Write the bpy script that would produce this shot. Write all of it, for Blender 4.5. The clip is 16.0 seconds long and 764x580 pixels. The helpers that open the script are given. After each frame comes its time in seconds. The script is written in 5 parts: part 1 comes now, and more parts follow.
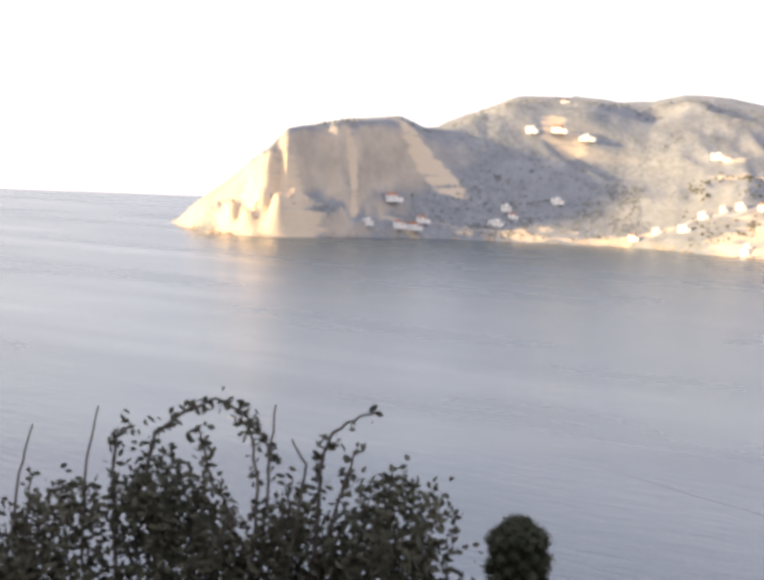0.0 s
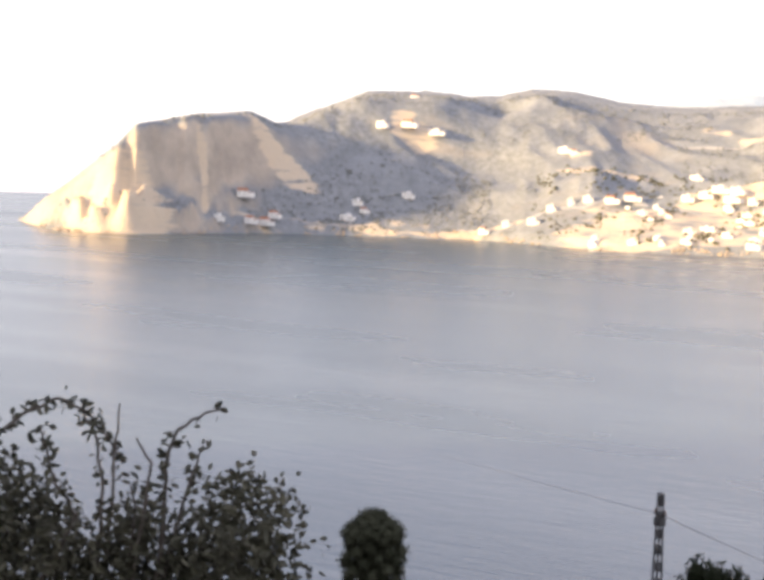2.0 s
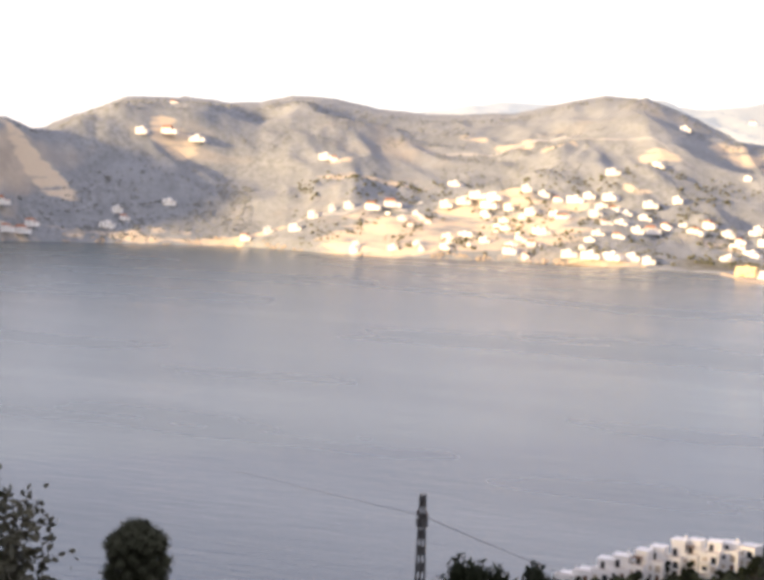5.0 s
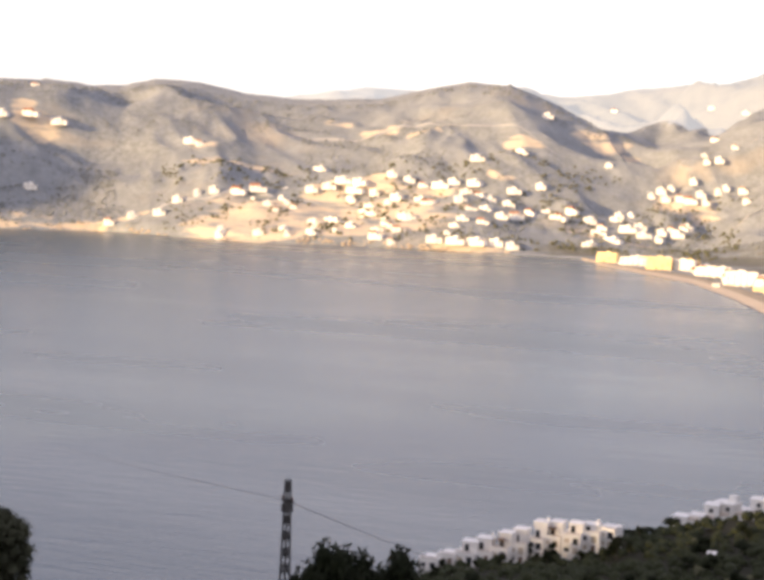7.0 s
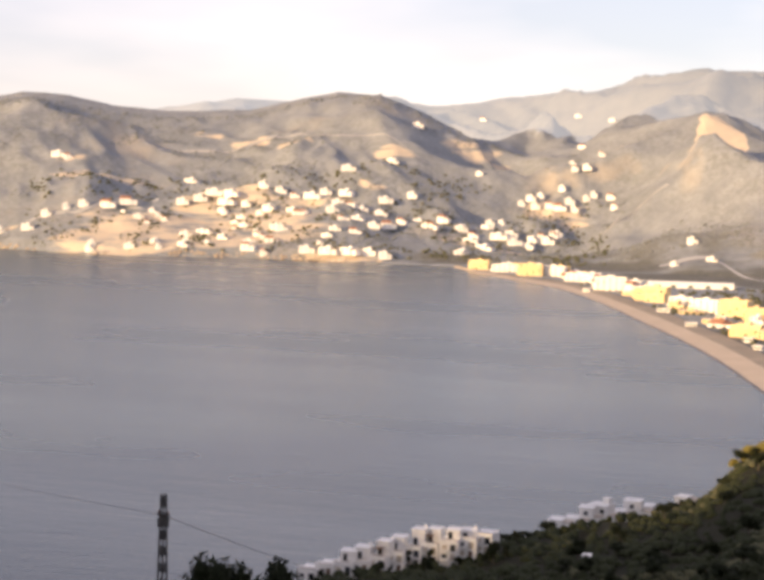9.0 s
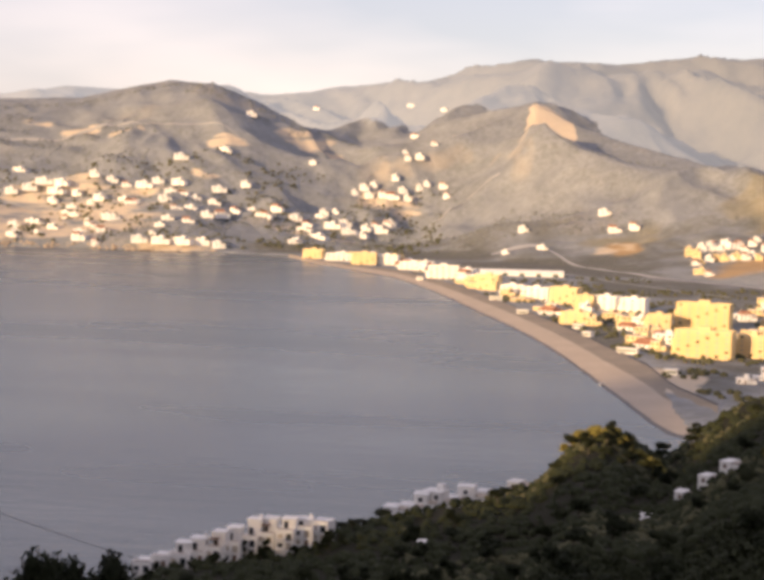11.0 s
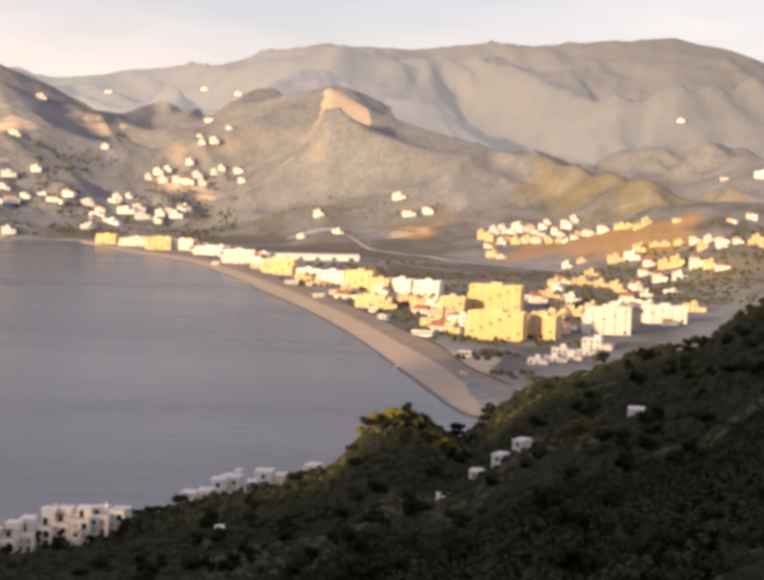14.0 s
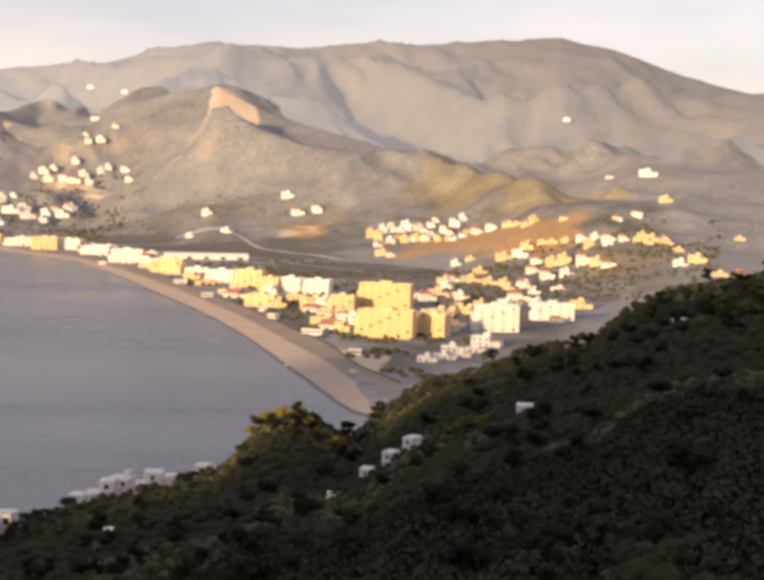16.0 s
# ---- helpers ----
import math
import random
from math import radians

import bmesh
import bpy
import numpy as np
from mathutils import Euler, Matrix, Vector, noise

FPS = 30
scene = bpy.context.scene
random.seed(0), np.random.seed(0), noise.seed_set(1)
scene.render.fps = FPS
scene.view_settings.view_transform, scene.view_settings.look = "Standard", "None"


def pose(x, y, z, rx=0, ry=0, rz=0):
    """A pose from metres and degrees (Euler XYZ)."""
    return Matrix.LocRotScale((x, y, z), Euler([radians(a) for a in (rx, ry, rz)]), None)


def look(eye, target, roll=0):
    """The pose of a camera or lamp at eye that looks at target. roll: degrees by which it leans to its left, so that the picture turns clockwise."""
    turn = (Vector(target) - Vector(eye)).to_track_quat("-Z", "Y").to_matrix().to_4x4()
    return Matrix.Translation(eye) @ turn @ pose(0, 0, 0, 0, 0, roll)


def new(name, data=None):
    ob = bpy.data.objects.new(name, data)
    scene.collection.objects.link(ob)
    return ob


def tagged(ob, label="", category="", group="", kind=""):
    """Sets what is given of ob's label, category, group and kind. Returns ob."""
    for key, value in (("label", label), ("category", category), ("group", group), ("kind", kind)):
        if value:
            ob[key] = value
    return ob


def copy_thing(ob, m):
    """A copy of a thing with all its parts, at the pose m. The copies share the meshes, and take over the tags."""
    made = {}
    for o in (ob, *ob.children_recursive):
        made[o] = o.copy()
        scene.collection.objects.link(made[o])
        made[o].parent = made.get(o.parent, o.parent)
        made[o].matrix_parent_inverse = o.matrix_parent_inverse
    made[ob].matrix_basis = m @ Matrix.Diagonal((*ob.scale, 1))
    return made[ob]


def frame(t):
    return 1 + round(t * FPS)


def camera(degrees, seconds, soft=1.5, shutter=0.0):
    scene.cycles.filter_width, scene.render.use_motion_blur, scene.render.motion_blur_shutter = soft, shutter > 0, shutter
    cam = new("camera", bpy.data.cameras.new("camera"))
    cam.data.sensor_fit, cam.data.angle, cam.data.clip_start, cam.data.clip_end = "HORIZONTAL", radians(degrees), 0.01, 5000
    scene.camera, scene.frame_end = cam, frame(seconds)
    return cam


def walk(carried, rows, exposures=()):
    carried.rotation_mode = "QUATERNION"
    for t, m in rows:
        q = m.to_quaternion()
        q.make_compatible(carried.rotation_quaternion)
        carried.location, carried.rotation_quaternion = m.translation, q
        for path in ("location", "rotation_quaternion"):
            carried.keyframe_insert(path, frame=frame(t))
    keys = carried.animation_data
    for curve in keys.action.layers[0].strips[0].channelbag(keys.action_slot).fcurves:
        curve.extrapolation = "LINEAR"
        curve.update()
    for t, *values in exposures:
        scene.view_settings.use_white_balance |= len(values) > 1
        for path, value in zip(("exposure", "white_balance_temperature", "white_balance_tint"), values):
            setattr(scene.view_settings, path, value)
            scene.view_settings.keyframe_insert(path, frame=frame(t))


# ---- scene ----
cam = camera(26.73, 16.0, soft=4.2)
# seconds, heading to the right, pitch, lean: the camera turns where it is held, at arm's length before the body
TURNS = [
    (0.0, 0.000, -4.483, 2.445),
    (0.5, 1.016, -4.579, 2.330),
    (1.0, 2.483, -4.582, 2.211),
    (1.5, 3.823, -4.319, 1.962),
    (2.0, 5.263, -4.456, 2.077),
    (2.5, 6.934, -4.452, 2.049),
    (3.0, 8.548, -4.275, 2.062),
    (3.5, 9.846, -4.302, 2.170),
    (4.0, 11.282, -4.161, 2.148),
    (6.5, 17.166, -4.094, 2.176),
    (7.0, 18.534, -4.282, 2.327),
    (7.5, 19.658, -3.997, 2.022),
    (8.0, 20.882, -3.911, 1.845),
    (10.5, 27.025, -3.831, 1.492),
    (11.0, 28.947, -3.993, 1.626),
    (11.5, 30.495, -3.931, 1.699),
    (12.0, 31.310, -3.989, 1.669),
    (12.5, 32.477, -3.939, 1.582),
    (13.0, 34.003, -4.221, 1.534),
    (13.5, 35.435, -4.214, 1.453),
    (14.0, 36.237, -4.349, 1.634),
    (14.5, 37.174, -4.309, 1.631),
    (15.0, 38.278, -4.183, 1.434),
    (15.5, 38.993, -4.277, 1.497),
    (16.0, 40.181, -4.287, 1.594),
]
ARM = 0.38


def held(yaw, pitch, lean):
    a = radians(yaw)
    return pose(ARM * math.sin(a), ARM * math.cos(a) - ARM, 120.0, 0, 0, -yaw) @ pose(0, 0, 0, 90 + pitch) @ pose(0, 0, 0, 0, 0, lean)


walk(cam, [(t, held(yaw, pitch, lean)) for t, yaw, pitch, lean in TURNS],
     exposures=[(0.0, 1.68, 6250, 9), (3.5, 1.62, 6290, 11), (7.0, 1.29, 6420, 13), (11.0, 0.73, 6570, 17), (16.0, 0.66, 6740, 18)])

# ---- light: a low evening sun far to the left, hidden by the hill there ----
SUN_AZ, SUN_EL = -107.0, 11.0
world = bpy.data.worlds.new("world")
scene.world = world
world.use_nodes = True
wn = world.node_tree.nodes
sky = wn.new("ShaderNodeTexSky")
sky.sky_type = "NISHITA"
sky.sun_disc = False
sky.sun_elevation, sky.sun_rotation = radians(SUN_EL), radians(SUN_AZ)
sky.air_density, sky.dust_density, sky.ozone_density = 1.0, 0.8, 1.5
# a thin bright veil of haze over the whole sky, a little thicker in drifting bands
where = wn.new("ShaderNodeTexCoord")
band = wn.new("ShaderNodeMapping")
band.inputs["Scale"].default_value = (1.0, 1.0, 4.0)
drift = wn.new("ShaderNodeTexNoise")
drift.inputs["Scale"].default_value, drift.inputs["Detail"].default_value = 2.6, 4.0
veil = wn.new("ShaderNodeValToRGB")
veil.color_ramp.elements[0].position, veil.color_ramp.elements[0].color = 0.36, (0.27, 0.245, 0.28, 1)
veil.color_ramp.elements[1].position, veil.color_ramp.elements[1].color = 0.66, (0.49, 0.398, 0.388, 1)
haze = wn.new("ShaderNodeBackground")
both = wn.new("ShaderNodeAddShader")
wn["Background"].inputs["Strength"].default_value = 0.045
wl = world.node_tree.links
wl.new(where.outputs["Generated"], band.inputs["Vector"])
wl.new(band.outputs[0], drift.inputs["Vector"])
wl.new(drift.outputs["Fac"], veil.inputs[0])
# the veil thins out towards the zenith
height = wn.new("ShaderNodeSeparateXYZ")
thin = wn.new("ShaderNodeValToRGB")
thin.color_ramp.elements[0].position, thin.color_ramp.elements[0].color = 0.14, (1, 1, 1, 1)
thin.color_ramp.elements[1].position, thin.color_ramp.elements[1].color = 0.60, (0.76, 0.78, 0.81, 1)
wl.new(where.outputs["Generated"], height.inputs[0])
wl.new(height.outputs["Z"], thin.inputs[0])
veiled = wn.new("ShaderNodeMix")
veiled.data_type, veiled.blend_type = "RGBA", "MULTIPLY"
veiled.inputs[0].default_value = 1.0
wl.new(veil.outputs[0], veiled.inputs[6])
wl.new(thin.outputs[0], veiled.inputs[7])
wl.new(veiled.outputs[2], haze.inputs["Color"])
wl.new(sky.outputs[0], wn["Background"].inputs["Color"])
wl.new(wn["Background"].outputs[0], both.inputs[0])
wl.new(haze.outputs[0], both.inputs[1])
wl.new(both.outputs[0], wn["World Output"].inputs["Surface"])

sun = new("sun", bpy.data.lights.new("sun", "SUN"))
sun.data.energy, sun.data.angle, sun.data.color = 4.0, radians(3.5), (1.0, 0.69, 0.36)
sun_from = Vector((math.sin(radians(SUN_AZ)) * math.cos(radians(SUN_EL)), math.cos(radians(SUN_AZ)) * math.cos(radians(SUN_EL)), math.sin(radians(SUN_EL))))
sun.matrix_world = look(sun_from * 1000, (0, 0, 0))


# ---- materials ----
def material(name, rough=0.9, metal=0.0):
    m = bpy.data.materials.new(name)
    m.use_nodes = True
    b = m.node_tree.nodes["Principled BSDF"]
    b.inputs["Roughness"].default_value, b.inputs["Metallic"].default_value = rough, metal
    return m, m.node_tree.nodes, m.node_tree.links, b


def noise_node(n, l, vector, scale, detail=5.0, rough=0.55):
    t = n.new("ShaderNodeTexNoise")
    t.inputs["Scale"].default_value, t.inputs["Detail"].default_value, t.inputs["Roughness"].default_value = scale, detail, rough
    l.new(vector, t.inputs["Vector"])
    return t.outputs["Fac"]


def ramp(n, l, fac, *stops):
    c = n.new("ShaderNodeValToRGB")
    e = c.color_ramp.elements
    while len(e) < len(stops):
        e.new(0.5)
    for k, (p, col) in zip(e, stops):
        k.position, k.color = p, (*col, 1)
    l.new(fac, c.inputs[0])
    return c.outputs[0]


def blend(n, l, fac, a, b, kind="MIX"):
    x = n.new("ShaderNodeMix")
    x.data_type, x.blend_type = "RGBA", kind
    for sock, val in ((x.inputs[0], fac), (x.inputs[6], a), (x.inputs[7], b)):
        if isinstance(val, (int, float)):
            sock.default_value = val
        elif isinstance(val, tuple):
            sock.default_value = (*val, 1)
        else:
            l.new(val, sock)
    return x.outputs[2]


def relief(n, l, bsdf, height, strength, distance):
    b = n.new("ShaderNodeBump")
    b.inputs["Strength"].default_value, b.inputs["Distance"].default_value = strength, distance
    l.new(height, b.inputs["Height"])
    l.new(b.outputs[0], bsdf.inputs["Normal"])


def place(n):
    return n.new("ShaderNodeNewGeometry").outputs["Position"]


def mottled(name, a, b, scale, rough=0.9, bump=0.3, dist=0.05, fine=8.0):
    """A surface of two tones at two scales, with fine relief."""
    m, n, l, s = material(name, rough)
    p = place(n)
    big, small = noise_node(n, l, p, scale), noise_node(n, l, p, scale * fine, 3.0)
    col = blend(n, l, 0.35, ramp(n, l, big, (0.3, a), (0.7, b)), ramp(n, l, small, (0.3, a), (0.7, b)))
    rnd = n.new("ShaderNodeObjectInfo").outputs["Random"]
    col = blend(n, l, 0.18, col, ramp(n, l, rnd, (0.0, a), (1.0, b)))
    l.new(col, s.inputs["Base Color"])
    relief(n, l, s, small, bump, dist)
    return m


def sloped_ground():
    """Dry hillside: scrub with haze in its tones, bare earth, rock where it is steep, sand along the beach."""
    m, n, l, s = material("hillside", 0.95)
    g = n.new("ShaderNodeNewGeometry")
    p = g.outputs["Position"]
    big, mid, fine = noise_node(n, l, p, 0.0045, 6), noise_node(n, l, p, 0.022, 6, 0.65), noise_node(n, l, p, 0.15, 4, 0.7)
    # scrub is pale and blue-grey: distance haze put into its base colour
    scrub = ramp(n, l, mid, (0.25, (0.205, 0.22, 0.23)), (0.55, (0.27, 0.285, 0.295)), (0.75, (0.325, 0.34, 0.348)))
    earth = ramp(n, l, fine, (0.3, (0.30, 0.275, 0.24)), (0.7, (0.40, 0.36, 0.31)))
    tufts = ramp(n, l, noise_node(n, l, p, 0.11, 3, 0.8), (0.46, (0, 0, 0)), (0.56, (0.6, 0.6, 0.6)))
    cover = ramp(n, l, noise_node(n, l, p, 0.009, 4, 0.6), (0.35, (0.25, 0.25, 0.25)), (0.62, (1, 1, 1)))
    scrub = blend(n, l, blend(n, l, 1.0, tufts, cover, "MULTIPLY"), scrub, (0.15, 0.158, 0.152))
    patch = ramp(n, l, big, (0.58, (0, 0, 0)), (0.72, (0.8, 0.8, 0.8)))
    col = blend(n, l, patch, scrub, earth)
    # dark groves, and the shade of the town put into the ground colour
    crops = n.new("ShaderNodeAttribute")
    crops.attribute_name = "grove_and_shade"
    planted = n.new("ShaderNodeMath")
    planted.operation = "MULTIPLY"
    l.new(crops.outputs["Fac"], planted.inputs[0])
    l.new(noise_node(n, l, p, 0.018, 4, 0.6), planted.inputs[1])
    col = blend(n, l, ramp(n, l, planted.outputs[0], (0.2, (0, 0, 0)), (0.4, (1, 1, 1))), col, ramp(n, l, fine, (0.3, (0.085, 0.09, 0.078)), (0.7, (0.165, 0.16, 0.135))))
    grass = n.new("ShaderNodeAttribute")
    grass.attribute_name = "meadow"
    dry = ramp(n, l, mid, (0.3, (0.20, 0.175, 0.085)), (0.7, (0.33, 0.27, 0.13)))
    col = blend(n, l, grass.outputs["Fac"], col, dry)
    tilled = n.new("ShaderNodeAttribute")
    tilled.attribute_name = "clay"
    col = blend(n, l, tilled.outputs["Fac"], col, ramp(n, l, fine, (0.3, (0.36, 0.22, 0.09)), (0.7, (0.49, 0.32, 0.14))))
    sep = n.new("ShaderNodeSeparateXYZ")
    l.new(g.outputs["Normal"], sep.inputs[0])
    steep = ramp(n, l, sep.outputs["Z"], (0.42, (1, 1, 1)), (0.66, (0, 0, 0)))
    rock = ramp(n, l, mid, (0.3, (0.36, 0.315, 0.26)), (0.7, (0.56, 0.48, 0.38)))
    col = blend(n, l, steep, col, rock)
    dug = n.new("ShaderNodeAttribute")
    dug.attribute_name = "bare"
    ragged = n.new("ShaderNodeMath")
    ragged.operation = "MULTIPLY"
    l.new(dug.outputs["Fac"], ragged.inputs[0])
    # terraces follow the contours, so the bare earth lies in level streaks
    level = n.new("ShaderNodeMapping")
    level.inputs["Scale"].default_value = (0.012, 0.012, 0.085)
    l.new(p, level.inputs["Vector"])
    l.new(noise_node(n, l, level.outputs[0], 1.0, 6, 0.62), ragged.inputs[1])
    col = blend(n, l, ramp(n, l, ragged.outputs[0], (0.37, (0, 0, 0)), (0.50, (0.92, 0.92, 0.92))), col, blend(n, l, 0.65, earth, (0.79, 0.64, 0.44)))
    l.new(col, s.inputs["Base Color"])
    relief(n, l, s, blend(n, l, 0.5, fine, mid), 0.8, 7.0)
    return m


def sea_water():
    m, n, l, s = material("sea", 0.25)
    s.inputs["Base Color"].default_value = (0.052, 0.078, 0.094, 1)
    s.inputs["IOR"].default_value = 1.37
    p = place(n)
    mp = n.new("ShaderNodeMapping")
    mp.vector_type = "TEXTURE"
    mp.inputs["Rotation"].default_value = (0, 0, radians(-38))
    mp.inputs["Scale"].default_value = (3.6, 1.0, 1.0)
    l.new(p, mp.inputs["Vector"])
    waves = noise_node(n, l, mp.outputs[0], 0.09, 4, 0.6)
    swell = noise_node(n, l, mp.outputs[0], 0.03, 3, 0.5)
    chop = noise_node(n, l, mp.outputs[0], 0.2, 3, 0.6)
    relief(n, l, s, blend(n, l, 0.35, blend(n, l, 0.4, waves, swell), chop), 0.25, 3.0)
    gusts = ramp(n, l, noise_node(n, l, mp.outputs[0], 0.006, 4), (0.3, (0.22, 0.22, 0.22)), (0.7, (0.30, 0.30, 0.30)))
    l.new(gusts, s.inputs["Roughness"])
    return m


def haze_glow_range():
    """Far mountains, with the evening haze over them painted as emission."""
    m, n, l, s = material("far_mountains_haze_glow", 1.0)
    p = place(n)
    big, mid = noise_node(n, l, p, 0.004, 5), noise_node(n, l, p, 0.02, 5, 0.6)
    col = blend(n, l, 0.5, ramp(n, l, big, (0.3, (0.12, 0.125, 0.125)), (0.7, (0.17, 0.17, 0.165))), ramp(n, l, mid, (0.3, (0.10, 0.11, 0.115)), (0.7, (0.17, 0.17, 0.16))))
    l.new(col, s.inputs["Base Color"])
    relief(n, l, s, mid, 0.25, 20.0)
    # emission over the whole range stands in for haze
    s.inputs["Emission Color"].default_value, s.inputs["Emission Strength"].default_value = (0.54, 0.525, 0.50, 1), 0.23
    # this haze glow is stronger towards the evening sun
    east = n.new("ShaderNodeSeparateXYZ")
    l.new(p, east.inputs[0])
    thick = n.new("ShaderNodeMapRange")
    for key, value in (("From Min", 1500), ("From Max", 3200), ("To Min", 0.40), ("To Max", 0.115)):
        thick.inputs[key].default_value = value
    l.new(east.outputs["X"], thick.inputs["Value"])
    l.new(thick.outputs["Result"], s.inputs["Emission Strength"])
    return m


def foliage(name, a, b, sheen=0.12):
    """Leaves that vary from clump to clump."""
    m, n, l, s = material(name, 0.75)
    s.inputs["Specular IOR Level"].default_value = sheen
    g = n.new("ShaderNodeNewGeometry")
    o = n.new("ShaderNodeObjectInfo")
    col = ramp(n, l, g.outputs["Random Per Island"], (0.0, a), (1.0, b))
    col = blend(n, l, 0.4, col, ramp(n, l, o.outputs["Random"], (0.0, a), (1.0, b)))
    tufts = noise_node(n, l, g.outputs["Position"], 2.2, 3.0, 0.7)
    col = blend(n, l, 0.45, col, ramp(n, l, tufts, (0.35, a), (0.65, b)))
    l.new(col, s.inputs["Base Color"])
    relief(n, l, s, tufts, 0.7, 0.5)
    return m


def roof_tile():
    m, n, l, s = material("roof_tile", 0.85)
    p = place(n)
    col = blend(n, l, 0.5, ramp(n, l, noise_node(n, l, p, 0.6), (0.3, (0.30, 0.13, 0.07)), (0.7, (0.45, 0.22, 0.13))), (0.36, 0.17, 0.10))
    l.new(col, s.inputs["Base Color"])
    return m


def glass():
    m, n, l, s = material("window_glass", 0.08)
    s.inputs["Base Color"].default_value = (0.03, 0.035, 0.04, 1)
    return m


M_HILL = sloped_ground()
M_FAR = haze_glow_range()
M_SEA = sea_water()
M_SAND = mottled("beach_sand", (0.40, 0.33, 0.25), (0.52, 0.43, 0.33), 0.03)
M_WET = mottled("wet_sand", (0.055, 0.046, 0.038), (0.09, 0.076, 0.062), 0.05, rough=0.5)
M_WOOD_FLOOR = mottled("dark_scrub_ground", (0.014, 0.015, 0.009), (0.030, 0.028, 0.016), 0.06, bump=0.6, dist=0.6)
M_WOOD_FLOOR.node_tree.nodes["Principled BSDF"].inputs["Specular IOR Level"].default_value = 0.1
M_DIRT = mottled("rough_grassy_sand", (0.19, 0.165, 0.13), (0.34, 0.285, 0.215), 0.035, bump=0.5, dist=0.3)
M_ROAD = mottled("asphalt", (0.05, 0.05, 0.052), (0.09, 0.088, 0.085), 0.1)
M_BED = mottled("dry_riverbed", (0.34, 0.34, 0.33), (0.46, 0.45, 0.43), 0.04)
M_WALLS = [mottled("white_render", (0.76, 0.74, 0.69), (0.86, 0.85, 0.81), 0.15, bump=0.1),
           mottled("cream_render", (0.70, 0.54, 0.28), (0.80, 0.63, 0.36), 0.15, bump=0.1),
           mottled("ochre_render", (0.68, 0.52, 0.25), (0.77, 0.60, 0.32), 0.15, bump=0.1)]
M_SLAB = mottled("roof_slab", (0.42, 0.36, 0.30), (0.60, 0.54, 0.46), 0.2, bump=0.1)
M_TILE = roof_tile()
M_GLASS = glass()
M_BLIND = mottled("pale_roller_blind", (0.40, 0.34, 0.25), (0.62, 0.55, 0.43), 0.3, rough=0.6, bump=0.1)
M_DOOR = mottled("brown_door_paint", (0.12, 0.07, 0.04), (0.2, 0.12, 0.07), 1.0, rough=0.5)
M_SHUT = mottled("shutter_green", (0.06, 0.09, 0.07), (0.1, 0.13, 0.1), 1.0, rough=0.5)
M_BARK = mottled("bark", (0.05, 0.042, 0.034), (0.10, 0.085, 0.068), 1.5, bump=0.6)
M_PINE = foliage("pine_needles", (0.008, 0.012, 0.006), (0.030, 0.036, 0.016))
M_OLIVE = foliage("olive_scrub", (0.06, 0.064, 0.035), (0.12, 0.115, 0.06))
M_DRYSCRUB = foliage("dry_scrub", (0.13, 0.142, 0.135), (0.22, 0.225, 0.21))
M_ROCK = mottled("pale_shore_rock", (0.34, 0.27, 0.19), (0.58, 0.46, 0.33), 0.08, bump=0.6, dist=0.6)
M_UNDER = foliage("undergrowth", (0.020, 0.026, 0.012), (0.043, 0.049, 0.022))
# evening sunlight on the knoll trees, put into the leaf colour
M_SUNLIT_LEAF = foliage("sunlit_green_leaves", (0.15, 0.14, 0.035), (0.30, 0.25, 0.07))
M_DULL = foliage("dull_green_leaves", (0.026, 0.030, 0.018), (0.075, 0.078, 0.048))
# weaker sunlit tones for olive trees at the edge of the sun
M_HALF_LIT_LEAF = foliage("half_lit_olive_leaves", (0.06, 0.058, 0.016), (0.15, 0.13, 0.04))
M_LEAF = foliage("shrub_leaves", (0.028, 0.03, 0.019), (0.10, 0.095, 0.06), 0.3)
M_STEEL = mottled("weathered_steel", (0.045, 0.045, 0.045), (0.085, 0.082, 0.08), 2.0, rough=0.6)
M_CABLE = mottled("cable_rubber", (0.03, 0.03, 0.03), (0.05, 0.05, 0.05), 2.0, rough=0.6)
M_CERAMIC = mottled("brown_insulator", (0.10, 0.05, 0.03), (0.16, 0.08, 0.05), 3.0, rough=0.3)


# ---- shape of the land: a bay seen from a hill, azimuths in degrees to the right of the first view, metres ----
EYE_H = 120.0


def lattice(ix, iy, seed):
    h = np.sin(ix * 127.1 + iy * 311.7 + seed * 74.7) * 43758.5453
    return h - np.floor(h)


def vnoise(x, y, seed=0):
    """Smooth value noise, -1 to 1."""
    ix, iy = np.floor(x), np.floor(y)
    fx, fy = x - ix, y - iy
    fx, fy = fx * fx * fx * (fx * (fx * 6 - 15) + 10), fy * fy * fy * (fy * (fy * 6 - 15) + 10)
    a, b = lattice(ix, iy, seed), lattice(ix + 1, iy, seed)
    c, d = lattice(ix, iy + 1, seed), lattice(ix + 1, iy + 1, seed)
    return 2 * (a + (b - a) * fx + (c - a) * fy + (a - b - c + d) * fx * fy) - 1


def fbm(x, y, size, octaves=5, seed=0, gain=0.5):
    total, amp = 0.0, 1.0
    for o in range(octaves):
        total = total + amp * vnoise(x / size + 17.3 * o, y / size - 9.1 * o, seed + o)
        size, amp = size * 0.5, amp * gain
    return total


def ridged(x, y, size, octaves=4, seed=0):
    total, amp = 0.0, 1.0
    for o in range(octaves):
        total = total + amp * (1 - 2 * np.abs(vnoise(x / size + 5.7 * o, y / size + 3.3 * o, seed + o)))
        size, amp = size * 0.5, amp * 0.5
    return total


